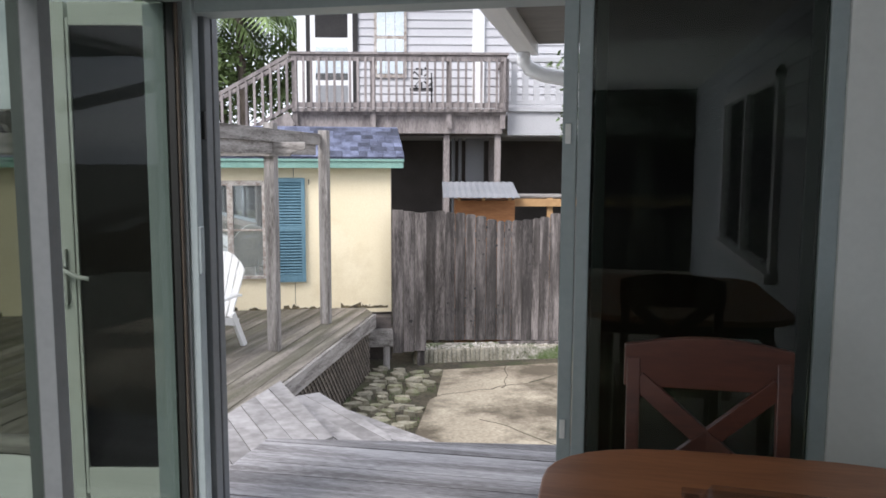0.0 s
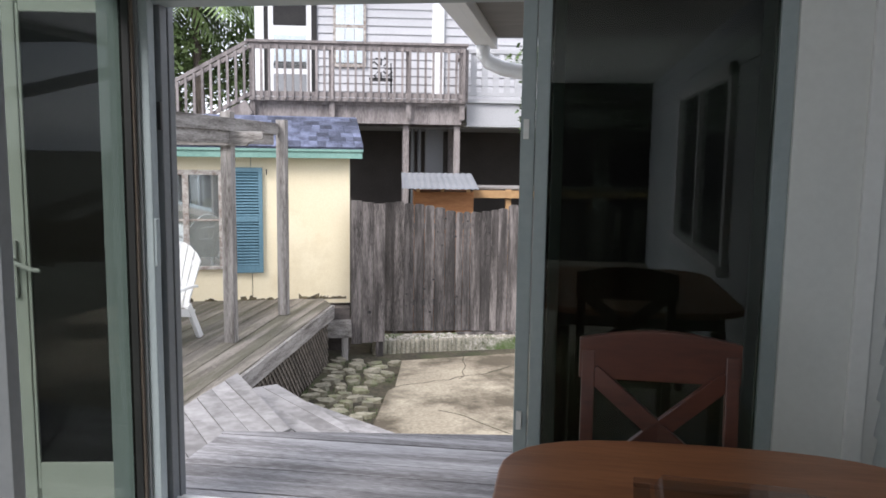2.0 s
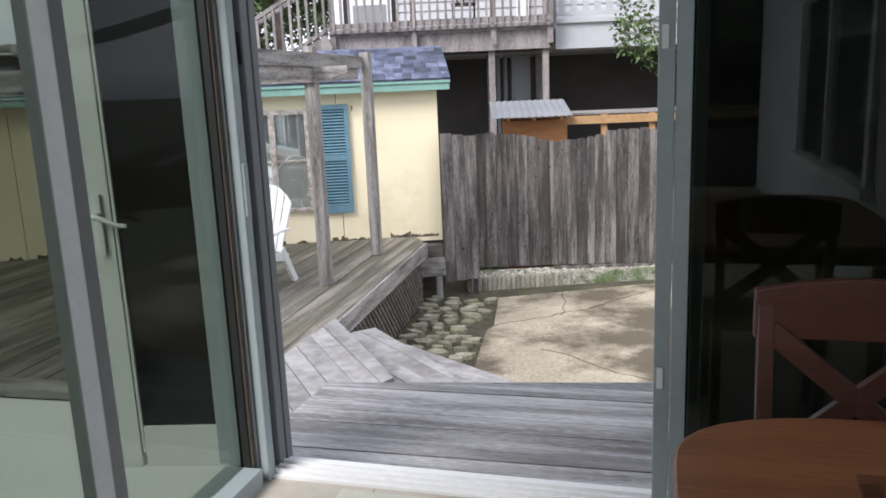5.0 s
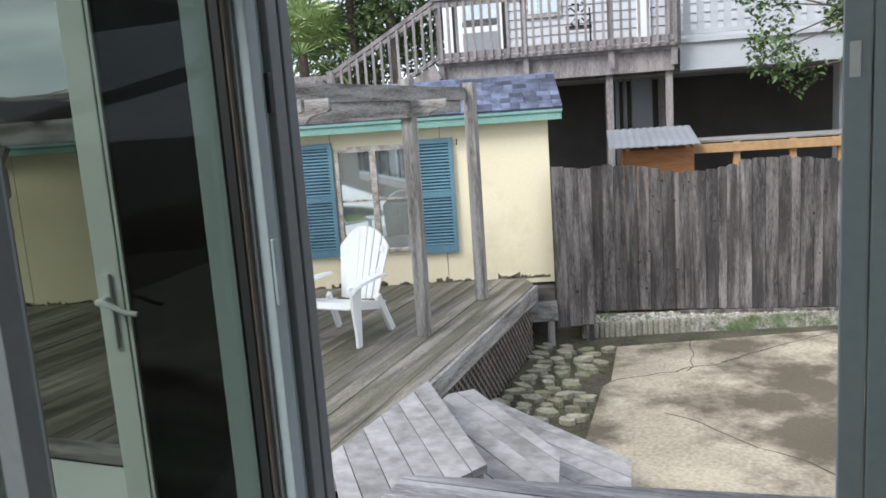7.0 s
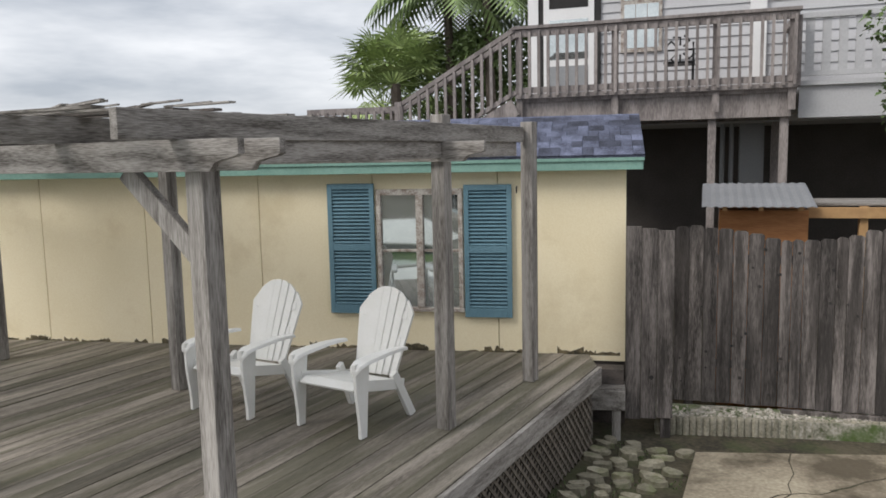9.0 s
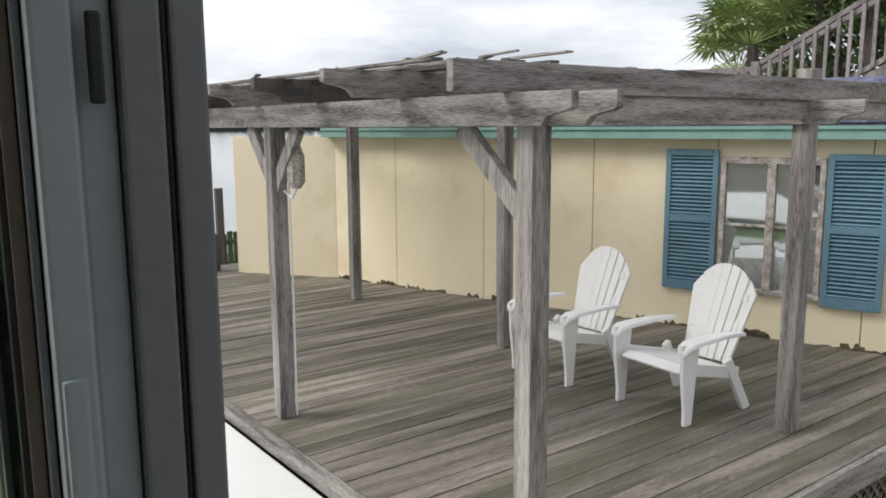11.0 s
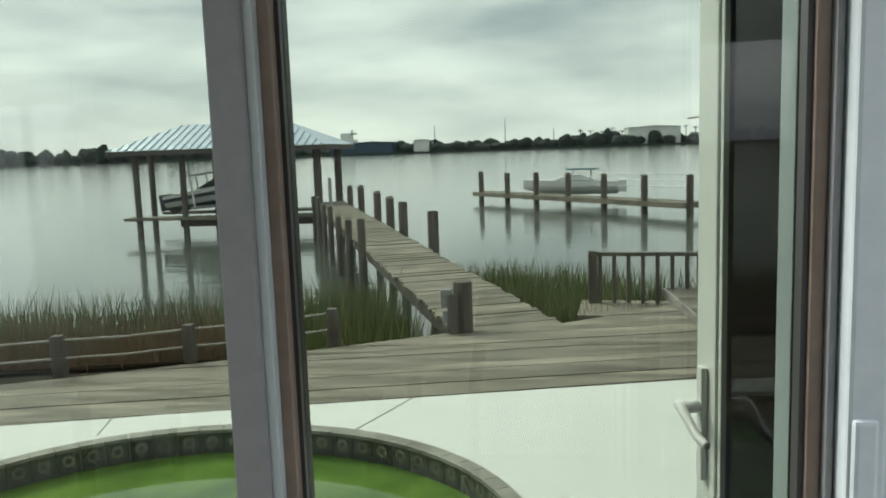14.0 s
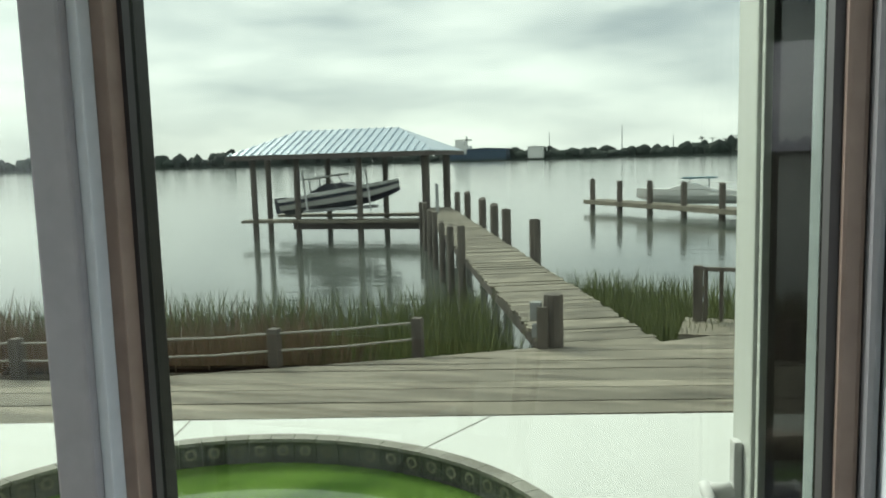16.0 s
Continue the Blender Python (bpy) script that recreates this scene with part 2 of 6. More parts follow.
M_ORANGE = mat("raw plywood", (0.48, 0.22, 0.085), (0.36, 0.15, 0.055), 2, 0.75, 0.2, stretch=(1, 1, 7), fine=14)
M_PINE = mat("pine batten", (0.50, 0.31, 0.14), (0.38, 0.22, 0.10), 2, 0.75, 0.2, fine=14)
M_TIN = mat("galvanised sheet", (0.42, 0.43, 0.45), (0.33, 0.34, 0.36), 2, 0.45, 0.1, metal=0.5)
M_ROOFB = mat("blue metal roof", (0.50, 0.58, 0.66), (0.44, 0.52, 0.60), 2, 0.4, 0.05, metal=0.2)
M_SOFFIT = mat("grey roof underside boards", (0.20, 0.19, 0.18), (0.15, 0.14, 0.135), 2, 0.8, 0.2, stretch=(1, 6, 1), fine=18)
M_LEAF = mat("leaf", (0.12, 0.18, 0.06), (0.06, 0.10, 0.03), 4, 0.6, 0.1, island=True, rand=0.0)
M_PALM = mat("palm frond", (0.34, 0.42, 0.16), (0.17, 0.24, 0.08), 4, 0.6, 0.1, island=True)
M_FROND = mat("feather frond", (0.22, 0.30, 0.12), (0.11, 0.16, 0.055), 4, 0.6, 0.1, island=True)
M_BARK = mat("bark", (0.15, 0.12, 0.10), (0.08, 0.065, 0.05), 6, 0.9, 0.6, stretch=(3, 3, 0.7))
M_GRASS = mat("marsh grass", (0.185, 0.21, 0.075), (0.08, 0.105, 0.034), 2, 0.7, 0.1, island=True)
M_GRASSR = mat("dry reddish marsh grass", (0.23, 0.145, 0.095), (0.11, 0.085, 0.05), 2, 0.7, 0.1, island=True)
M_SHORE = mat("far trees", (0.040, 0.055, 0.045), (0.025, 0.034, 0.030), 0.05, 0.95, 0.0, fine=0.4)
M_POOLW = mat("green pool water", (0.16, 0.27, 0.055), (0.045, 0.10, 0.02), 0.55, 0.06, 0.0, fine=2, coords="Object")
M_PTILE = mat("pool band tile", (0.16, 0.16, 0.15), (0.06, 0.06, 0.06), 30, 0.3, 0.1, fine=60, rand=0.25)
M_COPE = mat("grey pool coping", (0.34, 0.33, 0.29), (0.22, 0.21, 0.18), 4, 0.8, 0.3, rand=0.1)
M_BOATW = mat("white hull", (0.72, 0.72, 0.70), (0.66, 0.66, 0.64), 2, 0.3, 0.02)
M_BOATD = mat("navy hull stripe", (0.03, 0.035, 0.05), (0.02, 0.025, 0.04), 2, 0.3, 0.02)
M_CANVAS = mat("teal boat canvas", (0.06, 0.16, 0.20), (0.04, 0.12, 0.15), 4, 0.8, 0.1)
M_ROPE = mat("pale rope", (0.42, 0.40, 0.36), (0.34, 0.32, 0.28), 20, 0.9, 0.3)
M_BLDG = mat("blue shed building", (0.05, 0.09, 0.14), (0.04, 0.07, 0.11), 0.5, 0.7, 0.0)
M_STEEL = mat("grey steel", (0.35, 0.36, 0.37), (0.30, 0.31, 0.32), 1, 0.5, 0.0, metal=0.6)
M_METERS = mat("grey electrical box", (0.30, 0.31, 0.31), (0.25, 0.26, 0.26), 4, 0.5, 0.05)
M_CLEAR = glass("clear plastic", (0.86, 0.85, 0.84), 0.04, 0.5)
M_SCREEN = glass("darkening screen mesh", (0.45, 0.46, 0.47), 0.0, 0.02)
M_TINT = glass("green tinted door glass", (0.438, 0.468, 0.427), 0.045, 0.38)
M_TINTW = glass("green tinted water-side glass", (0.438, 0.468, 0.427), 0.016, 0.25)
M_DARKG = glass("dark reflective door glass", (0.20, 0.225, 0.235), 0.03, 0.28)
M_WINB = mat("old window glass", (0.60, 0.64, 0.64), (0.50, 0.54, 0.54), 2, 0.03, 0.0, metal=0.85, spec=1.0)
M_WATER = mat("grey green river", (0.10, 0.115, 0.10), (0.085, 0.10, 0.088), 0.05, 0.09, 0.0, fine=0.4)
_n, _l = M_WATER.node_tree.nodes, M_WATER.node_tree.links
_wv = _n.new("ShaderNodeTexNoise"); _wv.inputs["Scale"].default_value = 0.9; _wv.inputs["Detail"].default_value = 4
_mp = _n.new("ShaderNodeMapping"); _mp.inputs["Scale"].default_value = (1.6, 0.5, 1)
_tc = _n.new("ShaderNodeTexCoord"); _l.new(_tc.outputs["Object"], _mp.inputs[0]); _l.new(_mp.outputs[0], _wv.inputs["Vector"])
_bp = _n.new("ShaderNodeBump"); _bp.inputs["Strength"].default_value = 0.22; _bp.inputs["Distance"].default_value = 0.08
_l.new(_wv.outputs[0], _bp.inputs["Height"]); _l.new(_bp.outputs[0], _n["Principled BSDF"].inputs["Normal"])


# ---- small modelling kit ----
def add_box(bm, x0, x1, y0, y1, z0, z1, m=None):
    vs = [bm.verts.new((x, y, z)) for x in (x0, x1) for y in (y0, y1) for z in (z0, z1)]
    if m is not None:
        for v in vs:
            v.co = m @ v.co
    for f in ((0, 1, 3, 2), (4, 6, 7, 5), (0, 4, 5, 1), (2, 3, 7, 6), (0, 2, 6, 4), (1, 5, 7, 3)):
        bm.faces.new([vs[i] for i in f])
    return vs


def add_prism(bm, poly, z0, z1, m=None):
    lo = [bm.verts.new((x, y, z0)) for x, y in poly]
    hi = [bm.verts.new((x, y, z1)) for x, y in poly]
    if m is not None:
        for v in lo + hi:
            v.co = m @ v.co
    bm.faces.new(hi); bm.faces.new(lo[::-1])
    k = len(poly)
    for i in range(k):
        bm.faces.new((lo[i], lo[(i + 1) % k], hi[(i + 1) % k], hi[i]))


def add_tube(bm, pts, r, seg=8, r1=None):
    pts = [Vector(p) for p in pts]
    rings = []
    for i, p in enumerate(pts):
        d = (pts[min(i + 1, len(pts) - 1)] - pts[max(i - 1, 0)]).normalized()
        a = d.orthogonal().normalized()
        if abs(d.z) < 0.9:
            a = d.cross(Vector((0, 0, 1))).normalized()
        b = d.cross(a)
        rr = r if r1 is None else r + (r1 - r) * i / (len(pts) - 1)
        rings.append([bm.verts.new(p + (a * math.cos(2 * math.pi * k / seg) + b * math.sin(2 * math.pi * k / seg)) * rr) for k in range(seg)])
    for r0_, r1_ in zip(rings, rings[1:]):
        for k in range(seg):
            bm.faces.new((r0_[k], r0_[(k + 1) % seg], r1_[(k + 1) % seg], r1_[k]))
    bm.faces.new(rings[0][::-1]); bm.faces.new(rings[-1])


def add_stick(bm, p, q, w, h):
    """A squared bar from p to q, w across and h deep."""
    p, q = Vector(p), Vector(q)
    d = (q - p).normalized()
    side = d.cross(Vector((0, 0, 1)))
    side = Vector((1, 0, 0)) if side.length < 1e-3 else side.normalized()
    up = side.cross(d)
    vs = []
    for c in (p, q):
        for a, b in ((-1, -1), (1, -1), (1, 1), (-1, 1)):
            vs.append(bm.verts.new(c + side * a * w / 2 + up * b * h / 2))
    for f in ((0, 3, 2, 1), (4, 5, 6, 7), (0, 1, 5, 4), (1, 2, 6, 5), (2, 3, 7, 6), (3, 0, 4, 7)):
        bm.faces.new([vs[i] for i in f])


def clip_poly(poly, nx, ny, c):
    """The part of a polygon where nx*x + ny*y <= c."""
    out = []
    for i, a in enumerate(poly):
        b = poly[(i + 1) % len(poly)]
        da, db = nx * a[0] + ny * a[1] - c, nx * b[0] + ny * b[1] - c
        if da <= 0:
            out.append(a)
        if (da < 0 < db) or (db < 0 < da):
            t = da / (da - db)
            out.append((a[0] + (b[0] - a[0]) * t, a[1] + (b[1] - a[1]) * t))
    return out


def finish(bm, bevel=0.0, smooth=False):
    bmesh.ops.recalc_face_normals(bm, faces=bm.faces)
    if bevel:
        bmesh.ops.bevel(bm, geom=[e for e in bm.edges if e.calc_face_angle(0) > 0.6], offset=bevel, segments=2, affect="EDGES", profile=0.6)
    if smooth:
        for f in bm.faces:
            f.smooth = True


def make(name, bm, material, bevel=0.0, smooth=False):
    finish(bm, bevel, smooth)
    me = bpy.data.meshes.new(name)
    bm.to_mesh(me); bm.free()
    me.materials.append(material)
    return new(name, me)


def part(name, bm, material, parent, label="", bevel=0.0, smooth=False):
    ob = make(name, bm, material, bevel, smooth)
    ob.parent = parent
    return tagged(ob, label)


def piece(name, me, parent, m=None):
    ob = new(name, me)
    ob.parent = parent
    if m is not None:
        ob.matrix_basis = m
    return ob


def mesh_of(name, bm, material, bevel=0.0):
    finish(bm, bevel)
    me = bpy.data.meshes.new(name)
    bm.to_mesh(me); bm.free()
    me.materials.append(material)
    return me


def thing(name, label, category, group="", m=None, kind=""):
    ob = new(name)
    ob.empty_display_size = 0.1
    if m is not None:
        ob.matrix_basis = m
    return tagged(ob, label, category, group, kind)


def boxpart(name, b, material, parent, label="", bevel=0.004):
    bm = bmesh.new()
    add_box(bm, *b)
    return part(name, bm, material, parent, label, bevel)


def structure(name, b, material, label="", bevel=0.0):
    bm = bmesh.new()
    add_box(bm, *b)
    return tagged(make(name, bm, material, bevel), label, kind="structure")


def boards(name, poly, angle, width, gap, z0, z1, material, parent, jitter=0.003, rng=None):
    """Boards that fill a polygon, running along angle (degrees from x)."""
    rng = rng or random.Random(3)
    a = radians(angle)
    nx, ny = -math.sin(a), math.cos(a)
    ds = [nx * x + ny * y for x, y in poly]
    d = min(ds)
    while d < max(ds):
        w = width * rng.uniform(0.97, 1.03)
        strip = clip_poly(clip_poly(poly, nx, ny, d + w - gap), -nx, -ny, -d)
        d += w
        if len(strip) < 3:
            continue
        dz = rng.uniform(-jitter, jitter)
        bm = bmesh.new()
        add_prism(bm, strip, z0 + dz, z1 + dz)
        part("plank", bm, material, parent)

# ---- the sun room ----
YA, YI = 3.57, 3.46           # outer and inner plane of the wall with the open door
XB, XR, YBACK, ZC = -1.00, 1.70, -4.7, 2.45
floor = structure("floor", (XB - 0.12, XR, YBACK, YA + 0.02, -0.16, -0.008), M_GROUT, "grout bed of the tiled sun room floor")
structure("ceiling", (XB - 0.13, XR + 0.15, YBACK - 0.15, YA + 0.12, ZC, ZC + 0.12), M_CEIL, "plain white sun room ceiling")
structure("wall_north_header", (XB - 0.12, XR + 0.15, YI - 0.02, YA + 0.06, 2.12, ZC), M_WALLIN, "white wall above the sliding door")
structure("wall_north", (1.375, XR + 0.15, YI - 0.02, YA + 0.06, 0.0, 2.12), M_WALLIN, "white painted wall beside the glass door")
# south wall's near-black colour paints the dimness of the deep room
structure("wall_south", (XB - 0.1, XR + 0.15, YBACK - 0.12, YBACK, 0.0, ZC), M_DIM_KNOT, "plain back wall coloured near black for the dim room end")
structure("wall_east", (XR + 0.03, XR + 0.16, YBACK, YI, 0.0, ZC), M_SIDEIN, "white lap-sided wall inside the sun room")
structure("wall_west_header", (XB - 0.12, XB + 0.06, YBACK, YI - 0.02, 2.16, ZC), M_WALLIN, "white wall above the tall glass panes")
boxpart("trim", (1.60, 1.66, YI - 0.045, YI - 0.021, 0.0, 2.44), M_WTRIM, bpy.data.objects["wall_north"], "white door trim")

# floor tiles
bm = bmesh.new(); add_box(bm, -0.224, 0.224, -0.224, 0.224, -0.008, 0.0)
tile_me = mesh_of("tile", bm, M_TILE, 0.002)
for i in range(6):
    for j in range(18):
        x, y = XB + 0.25 + 0.452 * i, YI - 0.20 - 0.452 * j
        piece("tile", tile_me, floor, pose(x, y, 0))

# inner lap siding of the east wall, round its window
east = bpy.data.objects["wall_east"]
WY0, WY1, WZ0, WZ1 = -1.75, 0.85, 0.70, 2.1
for k in range(19):
    z = 0.02 + 0.128 * k
    spans = [(YBACK, YI)] if z + 0.128 < WZ0 or z > WZ1 else [(YBACK, WY0), (WY1, YI)]
    for y0, y1 in spans:
        bm = bmesh.new()
        add_prism(bm, [(0, 0), (0.028, 0), (0.010, 0.128), (0, 0.128)], y0 + 0.002, y1 - 0.002, Matrix(((-1, 0, 0, XR + 0.03), (0, 0, 1, 0), (0, 1, 0, z), (0, 0, 0, 1))))
        part("siding_board", bm, M_SIDEIN, east)
win = thing("window_1", "white double window in the lap-sided wall", "window", kind="structure")
for b in ((XR - 0.03, XR + 0.02, WY0, WY0 + 0.10, WZ0, WZ1), (XR - 0.03, XR + 0.02, WY1 - 0.10, WY1, WZ0, WZ1), (XR - 0.03, XR + 0.02, WY0, WY1, WZ1 - 0.09, WZ1), (XR - 0.03, XR + 0.02, -0.48, -0.42, WZ0 + 0.06, WZ1 - 0.09)):
    boxpart("frame", b, M_WTRIM, win)
boxpart("sill", (XR - 0.07, XR + 0.02, WY0 - 0.05, WY1 + 0.05, WZ0 - 0.03, WZ0 + 0.04), M_WTRIM, win)
for y0, y1 in ((WY0 + 0.1, -0.48), (-0.42, WY1 - 0.1)):
    boxpart("pane", (XR + 0.004, XR + 0.012, y0, y1, WZ0 + 0.04, WZ1 - 0.09), M_WINB, win, bevel=0)

# ---- the sliding door in the north wall ----
OL, OR = -0.945, 0.463
door = thing("door_1", "grey white sliding patio door standing open", "sliding door", kind="structure")
boxpart("head", (OL - 0.05, OR + 0.1, YI, YA + 0.03, 2.03, 2.12), M_FRAME, door)
boxpart("head", (OR + 0.1, 1.375, YI, YA + 0.03, 2.075, 2.12), M_FRAME, door)
bm = bmesh.new()
add_box(bm, OL - 0.02, 1.375, YI, YA + 0.05, -0.012, 0.012)
for y in (YI + 0.02, YI + 0.06, YI + 0.10):
    add_box(bm, OL, 1.375, y, y + 0.012, 0.012, 0.026)
part("track", bm, M_WTRIM, door, "ribbed white aluminium sill track")
# left jamb: stepped profiles from the corner to the opening
for x0, x1, y0, y1, mt in ((OL - 0.10, OL, YA - 0.035, YA + 0.018, M_FRAMED), (OL - 0.10, OL - 0.008, YA + 0.019, YA + 0.028, M_BLACK), (OL - 0.10, OL, YA + 0.029, YA + 0.075, M_FRAMED), (OL - 0.10, OL - 0.022, YA - 0.085, YA - 0.037, M_FRAME),
                           (OL - 0.12, OL + 0.004, YA - 0.135, YA - 0.087, M_FRAME), (OL - 0.12, OL - 0.030, YA - 0.148, YA - 0.137, M_FRAMED)):
    boxpart("jamb_profile", (x0, x1, y0, y1, 0.0, 2.12), mt, door, bevel=0.006)
# long pull handle of the screen and the small latch
boxpart("pull_handle", (OL - 0.006, OL + 0.014, YA - 0.13, YA - 0.10, 1.02, 1.21), M_FRAME, door, bevel=0.006)
boxpart("latch", (OL - 0.004, OL + 0.012, YA - 0.072, YA - 0.055, 1.55, 1.66), M_BLACK, door, bevel=0.004)
# right side: sliding panel parked behind the fixed pane
boxpart("meeting_stile", (OR, OR + 0.05, YI + 0.005, YI + 0.05, 0.026, 2.05), M_FRAME, door)
boxpart("meeting_stile", (OR + 0.053, OR + 0.10, YI + 0.0, YI + 0.045, 0.026, 2.05), M_FRAME, door)
boxpart("fixed_stile", (1.32, 1.375, YI, YI + 0.05, 0.026, 2.05), M_FRAME, door)
boxpart("rail", (OR + 0.1, 1.32, YI + 0.004, YI + 0.046, 0.026, 0.11), M_FRAME, door)
boxpart("rail", (OR + 0.1, 1.32, YI + 0.004, YI + 0.046, 2.05, 2.075), M_FRAME, door)
for y in (YI + 0.02, YI + 0.075):
    g = boxpart("pane", (OR + 0.09, 1.33, y, y + 0.005, 0.1, 2.055), M_TINT, door, bevel=0)
boxpart("darkening_screen", (OR + 0.09, 1.33, YI + 0.098, YI + 0.100, 0.03, 2.02), M_SCREEN, door, bevel=0)
for z in (0.46, 1.53):
    boxpart("strike", (OR + 0.010, OR + 0.03, YI - 0.006, YI + 0.004, z, z + 0.07), M_WTRIM, door, bevel=0.002)
for b in ((OR + 0.11, OR + 0.15, YI + 0.06, YI + 0.095, 0.026, 2.03), (1.28, 1.32, YI + 0.06, YI + 0.095, 0.026, 2.03)):
    boxpart("slid_panel_stile", b, M_FRAME, door)

# ---- tall glass panes facing the water ----
west = thing("window_2", "tall green tinted glass panes facing the water", "glass wall", kind="structure")
boxpart("bottom_rail", (XB - 0.10, XB + 0.05, YBACK, 3.40, 0.0, 0.07), M_FRAME, west)
boxpart("top_rail", (XB - 0.10, XB + 0.05, YBACK, 3.40, 2.06, 2.16), M_FRAME, west)
boxpart("corner_post", (XB - 0.13, XB - 0.035, 3.403, 3.43, 0.07, 2.06), M_FRAME, west)
boxpart("gasket", (XB - 0.033, XB + 0.012, 3.403, 3.421, 0.07, 2.06), M_BROWN, west)
boxpart("seal", (XB - 0.035, XB + 0.004, 3.395, 3.403, 0.07, 2.06), M_BLACK, west, bevel=0)
# the panes behind the walk are unseen, added to let daylight in
edges = [-4.4, -3.4, -2.4, -1.4, -0.4, 0.75, 1.62, 2.665]
for i, y in enumerate(edges):
    boxpart("mullion", (XB - 0.07, XB + 0.038, y - 0.030, y + 0.020, 0.07, 2.06), M_FRAMED, west, bevel=0.004)
    boxpart("mullion_bead", (XB - 0.05, XB + 0.028, y + 0.020, y + 0.033, 0.07, 2.06), M_FRAME, west, bevel=0.002)
    boxpart("gasket", (XB - 0.05, XB + 0.010, y + 0.033, y + 0.050, 0.07, 2.06), M_BROWN, west, bevel=0.002)
    boxpart("seal", (XB - 0.05, XB - 0.012, y + 0.050, y + 0.056, 0.07, 2.06), M_BLACK, west, bevel=0)
    y1 = edges[i + 1] - 0.030 if i + 1 < len(edges) else 3.395
    pn = boxpart("pane", (XB - 0.03, XB - 0.024, y + 0.056, y1, 0.07, 2.06), M_TINTW, west, bevel=0)
    pn.visible_shadow = False

# the hinged leaf that stands open outside the panes
leaf = thing("door_2", "white glazed door leaf swung open over the pool deck", "glass door", kind="structure", m=pose(-1.055, 3.478, 0, 0, 0, 12))
LW = 0.50                     # local x runs from the lock edge at -LW to the hinge at 0, the room side is -y
boxpart("lock_stile", (-LW, -LW + 0.084, 0.0, 0.045, 0.03, 2.08), M_LEAFW, leaf)
boxpart("stile_bead", (-LW + 0.0855, -LW + 0.098, 0.005, 0.045, 0.09, 2.02), M_LEAFW, leaf, bevel=0.003)
for k in range(4):
    boxpart("hinge_stile", (-0.044 + 0.011 * k, -0.0345 + 0.011 * k, 0.006 * (k % 2), 0.045, 0.03, 2.08), M_LEAFW, leaf, bevel=0.003)
boxpart("bottom_rail", (-LW + 0.098, -0.044, 0.006, 0.043, 0.03, 0.20), M_LEAFW, leaf)
boxpart("top_rail", (-LW + 0.098, -0.044, 0.006, 0.043, 1.99, 2.08), M_LEAFW, leaf)
for y in (0.016, 0.032):
    boxpart("pane", (-LW + 0.094, -0.040, y, y + 0.004, 0.195, 1.995), M_DARKG, leaf, bevel=0)
# extra sheet, no known part of the leaf, added to darken its glass
boxpart("darkening_screen", (-LW + 0.094, -0.040, 0.040, 0.042, 0.195, 1.995), M_SCREEN, leaf, bevel=0)
plate = boxpart("handle_plate", (-LW + 0.030, -LW + 0.054, -0.014, -0.001, 0.885, 1.115), M_WTRIM, leaf, "white lever handle plate")
bm = bmesh.new()
add_tube(bm, [(-LW + 0.042, -0.012, 1.035), (-LW + 0.042, -0.045, 1.035)], 0.013, 10)
part("spindle", bm, M_WTRIM, plate, smooth=True)
bm = bmesh.new()
add_tube(bm, [(-LW + 0.030, -0.050, 1.038), (-LW + 0.05, -0.052, 1.036), (-LW + 0.085, -0.052, 1.022), (-LW + 0.12, -0.050, 1.005), (-LW + 0.155, -0.048, 1.0), (-LW + 0.158, -0.047, 1.0)], 0.0105, 8, 0.008)
part("lever", bm, M_WTRIM, plate, smooth=True)

# ---- dining table, chair, tray, mat ----
def dining_table():
    t = thing("dining_table", "red brown wooden dining table with rounded ends", "table")
    TX0, TX1, TY0, TY1 = 0.50, 1.50, 1.15, 2.63
    poly = []
    cx = (TX0 + TX1) / 2
    for k in range(17):
        a = math.pi * k / 16
        poly.append((cx + (TX1 - TX0) / 2 * (abs(math.cos(a)) ** 0.62) * (1 if math.cos(a) >= 0 else -1), TY1 - 0.25 + 0.25 * math.sin(a) ** 0.9))
    for k in range(17):
        a = math.pi + math.pi * k / 16
        poly.append((cx + (TX1 - TX0) / 2 * (abs(math.cos(a)) ** 0.62) * (1 if math.cos(a) >= 0 else -1), TY0 + 0.25 + 0.25 * -(abs(math.sin(a)) ** 0.9)))
    bm = bmesh.new(); add_prism(bm, poly, 0.722, 0.752)
    bmesh.ops.remove_doubles(bm, verts=bm.verts, dist=0.001)
    part("tabletop", bm, M_TABLE, t, bevel=0.005)
    boxpart("apron", (TX0 + 0.1, TX1 - 0.1, TY0 + 0.16, TY0 + 0.18, 0.64, 0.722), M_CHAIR, t)
    boxpart("apron", (TX0 + 0.1, TX1 - 0.1, TY1 - 0.18, TY1 - 0.16, 0.64, 0.722), M_CHAIR, t)
    for x in (TX0 + 0.10, TX1 - 0.16):
        boxpart("apron", (x + 0.02, x + 0.04, TY0 + 0.18, TY1 - 0.18, 0.64, 0.722), M_CHAIR, t)
        for y in (TY0 + 0.12, TY1 - 0.18):
            bm = bmesh.new(); add_tube(bm, [(x + 0.03, y + 0.03, 0.0), (x + 0.03, y + 0.03, 0.64)], 0.028, 8, 0.036)
            part("leg", bm, M_CHAIR, t)
    return t


